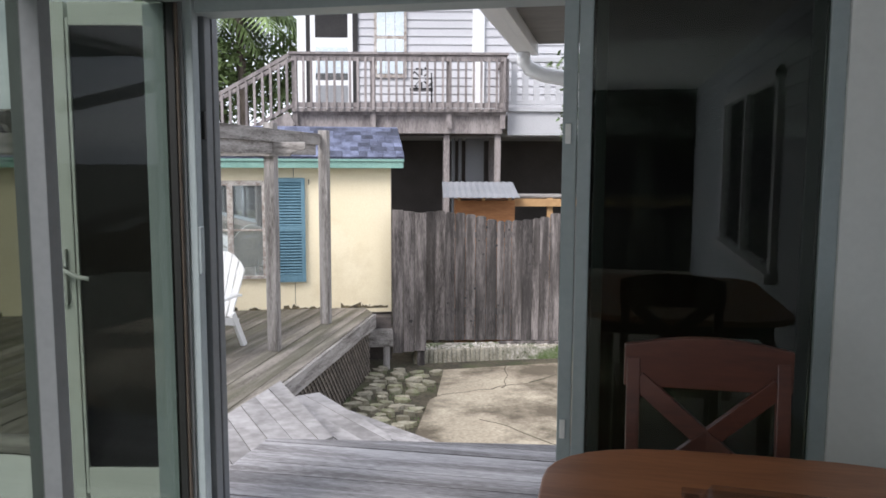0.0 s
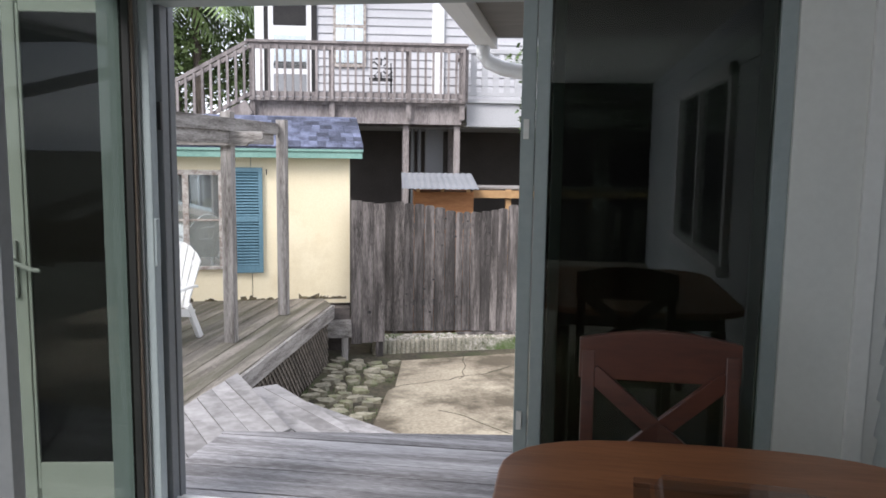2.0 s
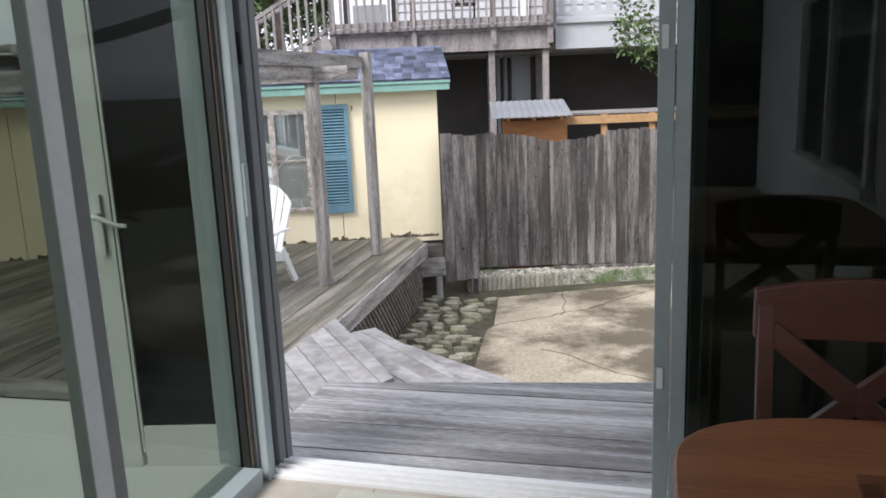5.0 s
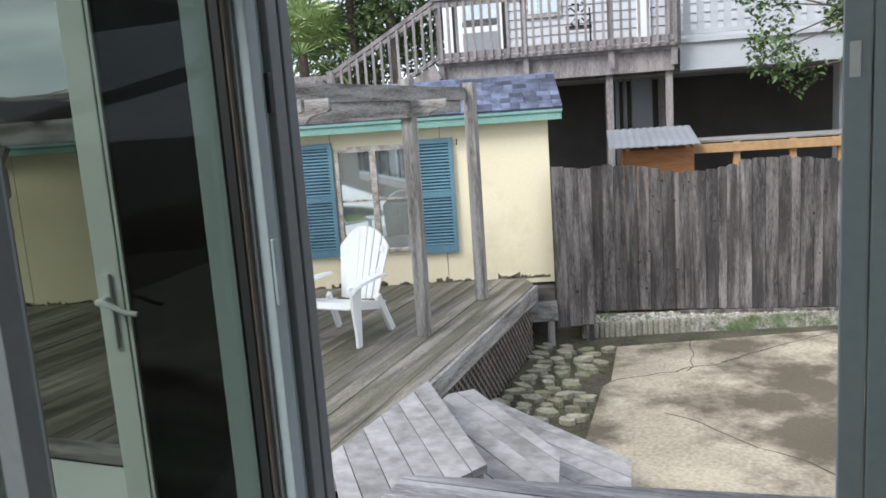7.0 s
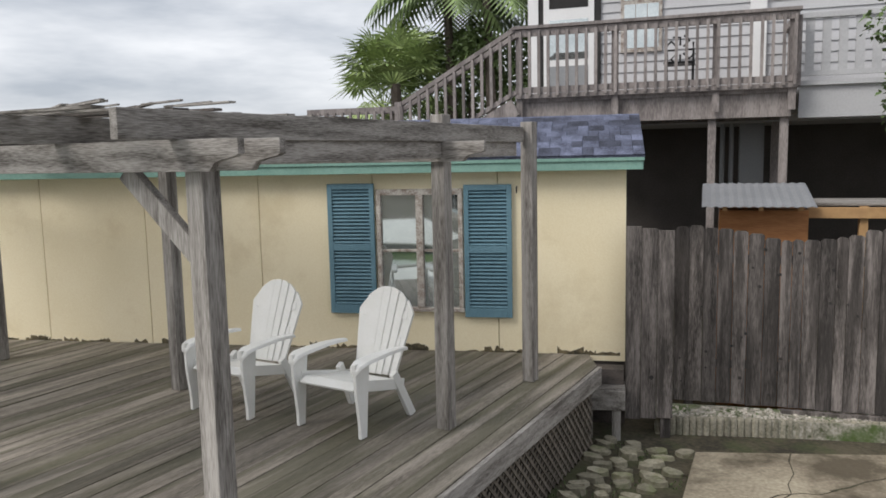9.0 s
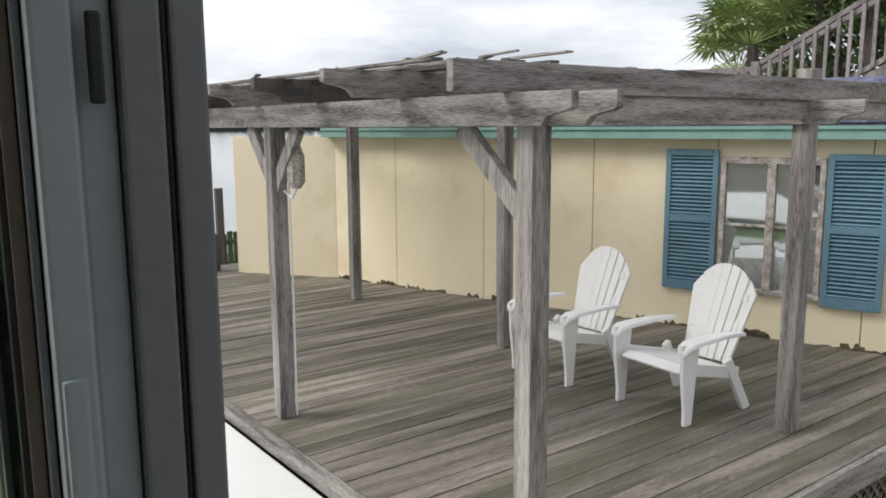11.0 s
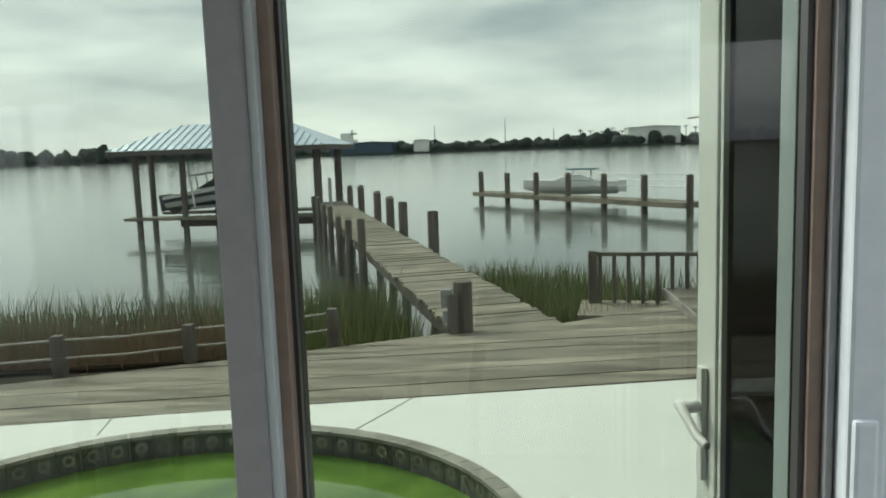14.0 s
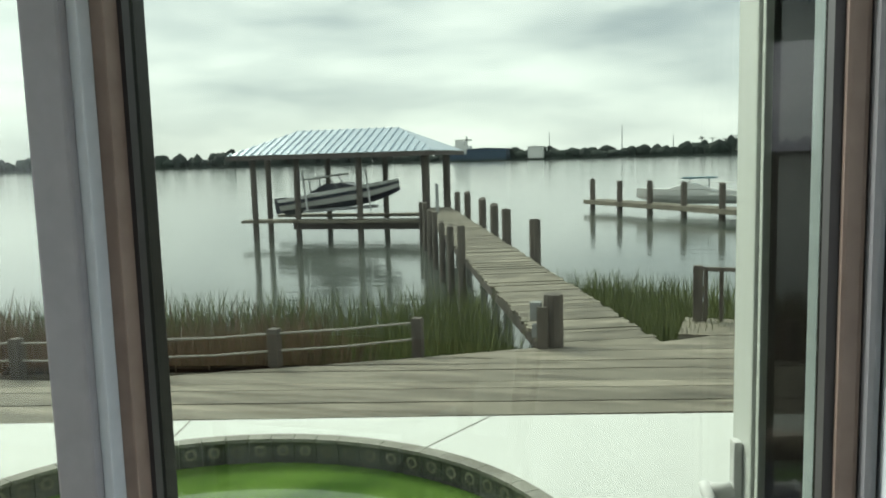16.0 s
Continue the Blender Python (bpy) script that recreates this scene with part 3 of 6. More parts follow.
def dining_chair():
    m = pose(0.905, 2.80, 0, 0, 0, 180)
    c = thing("dining_chair", "cherry-stained dining chair with crossed back slats by the table", "chair", m=m)
    W = 0.215
    seat = bmesh.new(); add_prism(seat, [(-W, 0.02), (W, 0.02), (W + 0.02, 0.42), (-W - 0.02, 0.42)], 0.43, 0.47)
    part("seat", seat, M_CHAIR, c, bevel=0.008)
    for sx in (-1, 1):
        bm = bmesh.new()
        add_stick(bm, (sx * (W - 0.02), 0.02, 0.0), (sx * (W - 0.02), 0.02, 0.45), 0.036, 0.036)
        add_stick(bm, (sx * (W - 0.02), 0.02, 0.44), (sx * (W - 0.02), -0.045, 0.93), 0.036, 0.030)
        part("back_leg", bm, M_CHAIR, c, bevel=0.003)
        bm = bmesh.new(); add_stick(bm, (sx * W, 0.38, 0.0), (sx * W, 0.38, 0.43), 0.034, 0.034)
        part("front_leg", bm, M_CHAIR, c, bevel=0.003)
        bm = bmesh.new(); add_stick(bm, (sx * (W - 0.03), 0.004, 0.56), (-sx * (W - 0.03), -0.036, 0.87), 0.020, 0.052)
        part("cross_slat", bm, M_CHAIR, c, bevel=0.003)
    bm = bmesh.new()
    poly = [(-W - 0.005, 0.85), (W + 0.005, 0.85), (W + 0.005, 0.965)] + [(W * (1 - k / 5), 0.965 + 0.028 * math.sin(math.pi * k / 10)) for k in range(1, 6)] + [(-W * k / 5, 0.965 + 0.028 * math.cos(math.pi * k / 10)) for k in range(1, 5)] + [(-W - 0.005, 0.965)]
    add_prism(bm, poly, -0.012, 0.014, pose(0, -0.045, 0, 90, 0, 0))
    part("top_rail", bm, M_CHAIR, c, bevel=0.004)
    bm = bmesh.new(); add_stick(bm, (-W, 0.012, 0.53), (W, 0.012, 0.53), 0.022, 0.05)
    part("lower_rail", bm, M_CHAIR, c, bevel=0.003)
    return c


dining_table()
dining_chair()
tray = thing("plastic_tray", "clear plastic food container lid lying on the table", "container", m=pose(0.985, 2.10, 0.754, 0, 0, -4))
bm = bmesh.new()
for b in ((-0.20, 0.20, -0.25, -0.215, 0, 0.012), (-0.20, 0.20, 0.215, 0.25, 0, 0.012), (-0.20, -0.165, -0.215, 0.215, 0, 0.012), (0.165, 0.20, -0.215, 0.215, 0, 0.012)):
    add_box(bm, *b)
part("rim", bm, M_CLEAR, tray, bevel=0.004)
bm = bmesh.new()
add_prism(bm, [(-0.16, -0.21), (0.16, -0.21), (0.16, 0.21), (-0.16, 0.21)], 0.012, 0.05)
for v in bm.verts:
    if v.co.z > 0.03:
        v.co.x *= 0.9; v.co.y *= 0.9
part("dome", bm, M_CLEAR, tray, bevel=0.012)
mat_ob = thing("door_mat", "pale woven door mat printed with palm trees", "mat", m=pose(-0.22, 3.14, 0.0))
boxpart("weave", (-0.42, 0.42, -0.28, 0.28, 0.0, 0.009), M_MAT, mat_ob)
for px in (-0.27, 0.0, 0.27):
    bm = bmesh.new()
    add_box(bm, px - 0.006, px + 0.010, -0.16, 0.08, 0.009, 0.0115)
    for k in range(7):
        a = radians(-10 + 33 * k)
        add_prism(bm, [(px, 0.08), (px + 0.05 * math.cos(a - 0.25), 0.08 + 0.05 * math.sin(a - 0.25)), (px + 0.11 * math.cos(a), 0.075 + 0.09 * math.sin(a)), (px + 0.05 * math.cos(a + 0.25), 0.08 + 0.05 * math.sin(a + 0.25))], 0.009, 0.0115)
    part("palm_print", bm, M_PALMP, mat_ob, "printed grey green palm")

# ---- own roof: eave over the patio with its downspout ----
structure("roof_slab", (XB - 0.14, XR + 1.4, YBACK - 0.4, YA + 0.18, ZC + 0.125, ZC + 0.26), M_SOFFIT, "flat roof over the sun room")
eave = thing("eave", "grey boarded eave with white gutter and downspout", "roof eave", kind="structure")
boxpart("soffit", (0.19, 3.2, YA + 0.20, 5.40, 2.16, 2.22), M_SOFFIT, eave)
boxpart("fascia", (0.15, 0.188, YA + 0.20, 5.44, 2.10, 2.30), M_WTRIM, eave)
boxpart("gutter", (0.05, 0.148, YA + 0.20, 5.50, 2.12, 2.25), M_WTRIM, eave, bevel=0.02)
bm = bmesh.new()
add_tube(bm, [(0.10, 5.42, 2.14), (0.10, 5.46, 2.07), (0.13, 5.47, 2.03), (0.22, 5.47, 1.99), (0.9, 5.47, 1.86), (3.0, 5.47, 1.55)], 0.045, 8)
part("downspout", bm, M_WTRIM, eave, smooth=True)
# ---- ground, water, pool ----
ZP, ZG, ZW = -0.52, -1.15, -1.9
bm = bmesh.new(); add_box(bm, -4200, -11.6, -4200, 4200, ZW - 1.0, ZW)
tagged(make("water", bm, M_WATER), "calm grey green river water", kind="structure")
bm = bmesh.new()
add_prism(bm, [(-6.3, -60), (900, -60), (900, 600), (-13.0, 600), (-13.0, 12), (-10.1, 5.2), (-8.4, 1.8), (-6.5, -2.5)], ZG - 1.2, ZG)
tagged(make("ground", bm, M_GROUND), "dark mossy soil of the yard", kind="structure")
bm = bmesh.new()
add_prism(bm, [(-6.2, -30), (-6.4, -3.2), (-7.5, 0.1), (-8.9, 3.2), (-10.2, 5.4), (-12.9, 14), (-24, 14), (-15.0, 6), (-12.3, 1.8), (-12.6, -4), (-13.5, -30)], ZW - 0.6, ZW + 0.25)
tagged(make("marsh_bank", bm, M_GROUND), "muddy marsh bank under the grass", kind="structure")

PCX, PCY, PA, PB = -3.72, 1.0, 1.75, 2.0
ring = [(PCX + PA * math.cos(2 * math.pi * k / 72), PCY + PB * math.sin(2 * math.pi * k / 72)) for k in range(72)]
bm = bmesh.new()
outer = [(-1.13, -8), (-1.13, 3.5), (-1.95, 5.12), (-5.4, 4.95), (-6.9, 4.85), (-4.0, -8)]
def loop_edges(pts, z):
    vs = [bm.verts.new((x, y, z)) for x, y in pts]
    return vs, [bm.edges.new((vs[i], vs[(i + 1) % len(vs)])) for i in range(len(vs))]
vo, eo = loop_edges(outer, ZP)
vi, ei = loop_edges(ring, ZP)
bmesh.ops.triangle_fill(bm, use_beauty=True, edges=eo + ei)
for vs in (vo, vi):
    low = [bm.verts.new((v.co.x, v.co.y, ZP - 1.3)) for v in vs]
    for i in range(len(vs)):
        j = (i + 1) % len(vs)
        bm.faces.new((vs[i], vs[j], low[j], low[i]))
pool_deck = tagged(make("pool_deck", bm, M_POOLD), "white painted concrete round the pool", kind="structure")
for x0, y0, x1, y1 in ((-5.47, 1.66, -6.40, 2.05), (-5.32, -0.30, -5.80, -0.42)):
    bm = bmesh.new(); add_stick(bm, (x0, y0, ZP + 0.0005), (x1, y1, ZP + 0.0005), 0.014, 0.004)
    part("joint", bm, M_COPE, pool_deck, "narrow control joint")
pool = thing("swimming_pool", "oval pool of murky green water with patterned tile band", "pool", kind="structure")
bm = bmesh.new(); add_prism(bm, [(PCX + (x - PCX) * 0.995, PCY + (y - PCY) * 0.995) for x, y in ring], ZP - 1.2, ZP - 0.165)
part("pool_water", bm, M_POOLW, pool)
for k in range(72):
    a0, a1 = 2 * math.pi * k / 72, 2 * math.pi * (k + 0.97) / 72
    def el(a, o):
        return (PCX + (PA + o) * math.cos(a), PCY + (PB + o) * math.sin(a))
    bm = bmesh.new(); add_prism(bm, [el(a0, -0.05), el(a1, -0.05), el(a1, 0.06), el(a0, 0.06)], ZP + 0.004, ZP + 0.03)
    part("coping_stone", bm, M_COPE, pool)
    bm = bmesh.new(); add_prism(bm, [el(a0, -0.022), el(a1, -0.022), el(a1, -0.004), el(a0, -0.004)], ZP - 0.18, ZP - 0.0)
    t_ = part("band_tile", bm, M_PTILE, pool)
    if math.cos(a0) < 0.3:
        am = (a0 + a1) / 2
        c0 = el(am, -0.0225)
        bm = bmesh.new()
        d_ = Vector((-math.cos(am) / PA, -math.sin(am) / PB, 0)).normalized()
        add_tube(bm, [Vector((*c0, ZP - 0.07)), Vector((*c0, ZP - 0.07)) + d_ * 0.004], 0.045, 8)
        part("medallion", bm, M_KERB, t_, "pale round medallion")
        bm = bmesh.new()
        add_tube(bm, [Vector((*c0, ZP - 0.07)) + d_ * 0.004, Vector((*c0, ZP - 0.07)) + d_ * 0.007], 0.026, 8)
        part("medallion", bm, M_PTILE, t_, "dark medallion centre")

# patio slab, with broken corners, over the yard soil
patio = [(-1.0, 4.95), (-1.10, 7.5), (-1.22, 8.6), (-1.17, 8.75), (-1.33, 9.85), (-0.5, 10.25), (0.92, 10.95), (1.02, 11.22), (4.6, 12.3), (6, 4.0), (0.5, 3.62)]
bm = bmesh.new(); add_prism(bm, patio, ZG - 0.1, -1.07)
patio_ob = tagged(make("patio", bm, M_CONC, 0.008), "stained cracked concrete patio", kind="structure")
crk = random.Random(9)
for p, q, nseg in (((-1.2, 8.7), (-0.2, 9.55), 9), ((-0.2, 9.55), (0.92, 10.95), 10), ((-0.5, 9.2), (-0.62, 10.2), 6), ((-0.55, 8.1), (1.2, 6.9), 12), ((1.2, 6.9), (2.5, 7.2), 8)):
    bm = bmesh.new(); prev = None
    for k in range(nseg + 1):
        f = k / nseg
        c = Vector((p[0] + (q[0] - p[0]) * f + crk.uniform(-0.04, 0.04), p[1] + (q[1] - p[1]) * f + crk.uniform(-0.04, 0.04), -1.0695))
        if prev is not None:
            add_stick(bm, prev, c, crk.uniform(0.006, 0.016), 0.003)
        prev = c
    part("crack", bm, M_GROUND, patio_ob, "dirt-filled crack")
bed = bmesh.new(); add_prism(bed, [(-1.85, 10.38), (0.0, 11.05), (1.9, 11.75), (4.5, 12.5), (4.4, 12.75), (-1.95, 10.78)], ZG, -0.985)
tagged(make("pebble_bed", bed, M_PEB), "strip of pebbles and moss under the fence", kind="structure")

# ---- decks ----
DANG = 3.0
DM = pose(-1.98, 5.20, 0, 0, 0, DANG)
def dloc(u, v):
    p = DM @ Vector((u, v, 0))
    return (p.x, p.y)
SH_A = 21.0
SH = pose(-2.12, 10.32, 0, 0, 0, SH_A)         # shed wall frame: x along the wall, y behind it
shed_pt = lambda s_, n_=0.0: tuple((SH @ Vector((s_, n_, 0)))[:2])
deck = thing("deck", "large weathered grey wooden deck", "deck", kind="structure")
dpoly = [dloc(0, 0), dloc(-0.0, 4.62), shed_pt(-0.35, -0.02), shed_pt(-7.3, -0.02), dloc(-8.6, 2.3), dloc(-8.6, 0)]
boards("plank", dpoly, 90 + DANG, 0.142, 0.006, -0.44, -0.402, M_DECK, deck)
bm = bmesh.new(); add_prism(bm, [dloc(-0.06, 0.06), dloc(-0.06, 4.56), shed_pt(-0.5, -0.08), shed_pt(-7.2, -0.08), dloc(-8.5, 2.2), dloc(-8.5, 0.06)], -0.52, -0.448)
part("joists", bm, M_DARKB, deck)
bm = bmesh.new(); add_box(bm, 0.002, 0.04, 0.0, 4.64, -0.58, -0.41, DM); part("rim_board", bm, M_BEAMY, deck, bevel=0.004)
bm = bmesh.new(); add_box(bm, -8.6, 0.04, -0.04, -0.002, -0.53, -0.404, DM); part("rim_board", bm, M_BEAM, deck, bevel=0.004)
# lattice under the long side
lat = thing("lattice", "diagonal wooden lattice closing the deck's side", "lattice", kind="structure")
z0, z1, y0, y1 = -1.14, -0.58, 0.9, 4.5
for sgn in (1, -1):
    c = y0 - 0.6
    while c < y1 + 0.6:
        a, b = (c, z0), (c + sgn * (z1 - z0), z1)
        ya, yb = sorted((a[0], b[0]))
        lo, hi = max(ya, y0), min(yb, y1)
        if hi - lo > 0.03:
            f = lambda y: z0 + (y - a[0]) * sgn
            bm = bmesh.new()
            xo = 0.005 if sgn > 0 else 0.013
            add_stick(bm, DM @ Vector((xo - 0.02, lo, f(lo))), DM @ Vector((xo - 0.02, hi, f(hi))), 0.007, 0.027)
            part("slat", bm, M_LATT, lat)
        c += 0.092
# near-black sheet added behind the slats to paint the under-deck shade
bm = bmesh.new(); add_box(bm, -0.20, -0.18, 0.5, 4.5, -1.15, -0.56, DM); part("backing", bm, M_DARK, lat, "near-black sheet painting the shade under the deck")
# landing outside the door and the winding steps
landing = thing("landing", "silver grey wooden landing outside the door", "deck", kind="structure")
boards("plank", [(-1.30, YA + 0.06), (2.6, YA + 0.06), (2.6, 5.45), (0.42, 4.97), (-1.26, 4.70)], 1.5, 0.142, 0.006, -0.16, -0.12, M_LAND, landing)
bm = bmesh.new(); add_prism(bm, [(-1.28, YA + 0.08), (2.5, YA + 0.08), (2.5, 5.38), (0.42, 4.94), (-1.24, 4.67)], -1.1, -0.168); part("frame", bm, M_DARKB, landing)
steps = thing("steps", "worn grey wooden winder steps down to the stones", "steps", kind="structure")
for poly, ang, zt in (([(-1.93, 5.10), (-1.27, 4.2), (-1.27, 4.75), (-1.05, 5.20), (-1.90, 6.32)], 129, -0.27),
                      ([(-1.92, 6.0), (-1.10, 4.79), (-0.60, 4.87), (-0.87, 5.92), (-1.77, 6.82), (-1.92, 6.68)], 138, -0.50),
                      ([(-1.92, 6.6), (-0.62, 4.89), (-0.3, 4.94), (-0.55, 6.45), (-1.77, 7.25), (-1.94, 7.15)], 150, -0.75)):
    boards("tread", poly, ang, 0.142, 0.006, zt - 0.04, zt, M_STEP, steps, rng=random.Random(int(-zt * 100)))
    bm = bmesh.new()
    cx_, cy_ = sum(p[0] for p in poly) / len(poly), sum(p[1] for p in poly) / len(poly)
    add_prism(bm, [(cx_ + (x - cx_) * 0.95, cy_ + (y - cy_) * 0.95) for x, y in poly], ZG + 0.01, zt - 0.045)
    part("riser", bm, M_BEAM, steps)

# ---- the yellow shed ----
def shedbox(x0, x1, y0, y1, z0, z1):
    bm = bmesh.new(); add_box(bm, x0, x1, y0, y1, z0, z1, SH); return bm
shed = thing("garden_shed", "cream yellow shed with sea green trim and blue shingles", "shed")
seams = [0.0, -1.23, -2.49, -3.71, -5.01, -6.25, -7.22]
for a_, b_ in zip(seams, seams[1:]):
    wx0, wx1, wz0, wz1 = -2.44, -1.585, 0.0, 1.23
    if a_ == 0.0 or b_ < -2.6:
        part("wall_panel", shedbox(b_ + 0.004, a_ - 0.004, 0, 0.1, -0.47, 1.40), M_YEL, shed, bevel=0.002)
    else:
        part("wall_panel", shedbox(b_ + 0.004, a_ - 0.004, 0, 0.1, -0.47, wz0), M_YEL, shed)
        part("wall_panel", shedbox(b_ + 0.004, a_ - 0.004, 0, 0.1, wz1, 1.40), M_YEL, shed)
        if a_ > wx1:
            part("wall_panel", shedbox(wx1, a_ - 0.004, 0, 0.1, wz0, wz1), M_YEL, shed)
        if b_ < wx0:
            part("wall_panel", shedbox(b_ + 0.004, wx0, 0, 0.1, wz0, wz1), M_YEL, shed)
part("backing", shedbox(-7.2, -0.01, 0.101, 0.14, -1.1, 1.4), M_DARKB, shed)
part("side_wall", shedbox(-0.08, 0.0, 0.1, 2.6, -1.1, 1.4), M_YEL, shed)
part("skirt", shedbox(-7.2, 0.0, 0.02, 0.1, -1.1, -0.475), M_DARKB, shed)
rm = random.Random(4)
for k in range(46):
    s_ = -rm.uniform(0.05, 7.1); h = rm.uniform(0.02, 0.09); w = rm.uniform(0.03, 0.13)
    bm = bmesh.new()
    pl = [(s_ - w, 0), (s_ + w, 0)] + [(s_ + w * (1 - 2 * q / 6), h * rm.uniform(0.3, 1.0)) for q in range(7)]
    add_prism(bm, pl, 0.0, 0.0016, SH @ Matrix.Translation((0, 0.0, -0.415)) @ Matrix.Rotation(radians(90), 4, "X"))
    part("mould_stain", bm, M_MOULD, shed, "dark mould along the base")
SHW = SH @ pose(-7.22, 0, 0, 0, 0, 18)       # the far wing of the shed bends towards the water
bm = bmesh.new(); add_box(bm, -1.45, 0.0, 0, 0.1, -0.47, 1.40, SHW); part("wall_panel", bm, M_YEL, shed)
bm = bmesh.new(); add_box(bm, -7.3, 0.14, -0.13, 0.02, 1.39, 1.425, SH); part("soffit", bm, M_GREEN, shed)
bm = bmesh.new(); add_box(bm, -7.3, 0.14, -0.15, -0.13, 1.39, 1.47, SH); part("fascia", bm, M_GREEN, shed, bevel=0.003)
bm = bmesh.new(); add_box(bm, -7.3, 0.15, -0.165, -0.10, 1.472, 1.51, SH); part("drip_edge", bm, M_GREEN, shed, bevel=0.003)
# pitched roof with separate shingles near its open end
slope = math.atan2(0.42, 0.95)
RM = SH @ Matrix.Translation((0, -0.17, 1.515)) @ Matrix.Rotation(slope, 4, "X")
bm = bmesh.new(); add_box(bm, -7.3, 0.15, 0.0, 1.05, -0.03, 0.0, RM); roof = part("roof", bm, M_SHING, shed)
bm = bmesh.new(); add_box(bm, -7.3, 0.15, 0.0, 1.9, -0.03, 0.0, SH @ Matrix.Translation((0, 0.79, 1.94)) @ Matrix.Rotation(-0.28, 4, "X")); part("roof", bm, M_SHING, shed)
bm = bmesh.new()
add_prism(bm, [(-0.1, 1.4), (2.5, 1.4), (0.79, 1.89)], -0.06, 0.0, SH @ Matrix(((0, 0, 1, 0), (1, 0, 0, 0), (0, 1, 0, 0), (0, 0, 0, 1)))); part("gable", bm, M_YEL, shed)
rs = random.Random(8)
shing_me = []
for w in (0.10, 0.15, 0.2):
    bm = bmesh.new(); add_box(bm, -w / 2, w / 2, 0, 0.17, 0.0, 0.012); shing_me.append((w, mesh_of("shingle", bm, M_SHING)))
for row in range(7):
    x = 0.15
    while x > -2.7:
        w, me = rs.choice(shing_me)
        piece("shingle", me, roof, RM @ Matrix.Translation((x - w / 2, 0.13 * row, 0.004 + rs.uniform(0, 0.006))) @ Matrix.Rotation(0.05, 4, "X"))
        x -= w + 0.004

sw = thing("shed_window", "old double window with peeling frame and dusty glass", "window", m=SH)
for b in ((-2.45, -2.405, -0.03, 0.06, 0.0, 1.23), (-1.62, -1.575, -0.03, 0.06, 0.0, 1.23), (-2.405, -1.62, -0.03, 0.06, 1.17, 1.23), (-2.045, -1.975, -0.035, 0.06, 0.04, 1.17)):
    boxpart("frame", b, M_PEEL, sw)
boxpart("sill", (-2.46, -1.565, -0.05, 0.06, 0.0, 0.035), M_PEEL, sw)
for x0, x1 in ((-2.405, -2.045), (-1.975, -1.62)):
    boxpart("meeting_rail", (x0, x1, -0.012, 0.03, 0.60, 0.625), M_PEEL, sw)
    for za, zb in ((0.035, 0.60), (0.625, 1.17)):
        boxpart("pane", (x0, x1, 0.01, 0.016, za, zb), M_WINB, sw, bevel=0)
def shutter(x0, x1, z0, z1):
    t = thing("shutter", "blue grey louvred wooden shutter on the yellow wall", "shutter", "shutters of the shed", m=SH)
    for b in ((x0, x0 + 0.05, -0.045, -0.012, z0, z1), (x1 - 0.05, x1, -0.045, -0.012, z0, z1)):
        boxpart("stile", b, M_BLUE, t)
    zm = (z0 + z1) / 2 + 0.02
    for za, zb in ((z0, z0 + 0.09), (zm - 0.035, zm + 0.035), (z1 - 0.055, z1)):
        boxpart("rail", (x0 + 0.05, x1 - 0.05, -0.045, -0.012, za, zb), M_BLUE, t)
    boxpart("back", (x0 + 0.05, x1 - 0.05, -0.012, -0.004, z0, z1), M_BLUE, t)
    for za, zb in ((z0 + 0.09, zm - 0.035), (zm + 0.035, z1 - 0.055)):
        n = round((zb - za) / 0.036)
        for k in range(n):
            bm = bmesh.new(); add_box(bm, x0 + 0.05, x1 - 0.05, -0.016, 0.016, -0.004, 0.004, pose(0, -0.028, za + (k + 0.5) * (zb - za) / n, 42, 0, 0))
            part("louvre", bm, M_BLUE, t)
shutter(-2.955, -2.47, -0.03, 1.29)
shutter(-1.56, -1.09, -0.05, 1.265)
hook = thing("wall_hook", "small rusty iron hook on the shed wall", "hook", m=SH)
bm = bmesh.new(); add_tube(bm, [(-1.04, 0, 1.24), (-1.04, -0.05, 1.24), (-1.04, -0.07, 1.21), (-1.04, -0.05, 1.185), (-1.04, -0.03, 1.20)], 0.007, 6); part("iron", bm, M_DARK, hook)

# ---- pergola ----
perg = thing("pergola", "weathered grey pergola with a ragged batten roof on the deck", "pergola")
def post(x, y, zt, w=0.105):
    bm = bmesh.new(); add_box(bm, x - w / 2, x + w / 2, y - w / 2, y + w / 2, -0.402, zt)
    part("post", bm, M_POST, perg, bevel=0.006)
for x, y, zt in ((-2.57, 9.12, 1.82), (-2.60, 7.76, 1.84), (-2.40, 5.46, 1.52), (-4.66, 5.24, 1.52), (-5.14, 7.50, 1.6), (-7.62, 7.34, 1.55), (-7.1, 5.12, 1.52)):
    post(x, y, zt)
def beam(p, q, w, h, mt, end=0.0):
    bm = bmesh.new(); add_stick(bm, p, q, w, h); part("beam", bm, mt, perg, bevel=0.005)
# doubled lower beams, notched at their ends
def notched(p, q, w, h, mt):
    p, q = Vector(p), Vector(q); d = (q - p).normalized(); L = (q - p).length; side = d.cross(Vector((0, 0, 1)))
    prof = [(0, -h / 2), (L - 0.16, -h / 2), (L - 0.13, -h / 2 + 0.035), (L - 0.08, -h / 2 + 0.05), (L - 0.02, -h / 2 + 0.06), (L, -h / 2 + 0.07), (L, h / 2), (0, h / 2)]
    bm = bmesh.new()
    M_ = Matrix(((d.x, 0, side.x, p.x), (d.y, 0, side.y, p.y), (0, 1, 0, p.z), (0, 0, 0, 1)))
    add_prism(bm, prof, -w / 2, w / 2, M_); part("beam", bm, mt, perg, bevel=0.003)
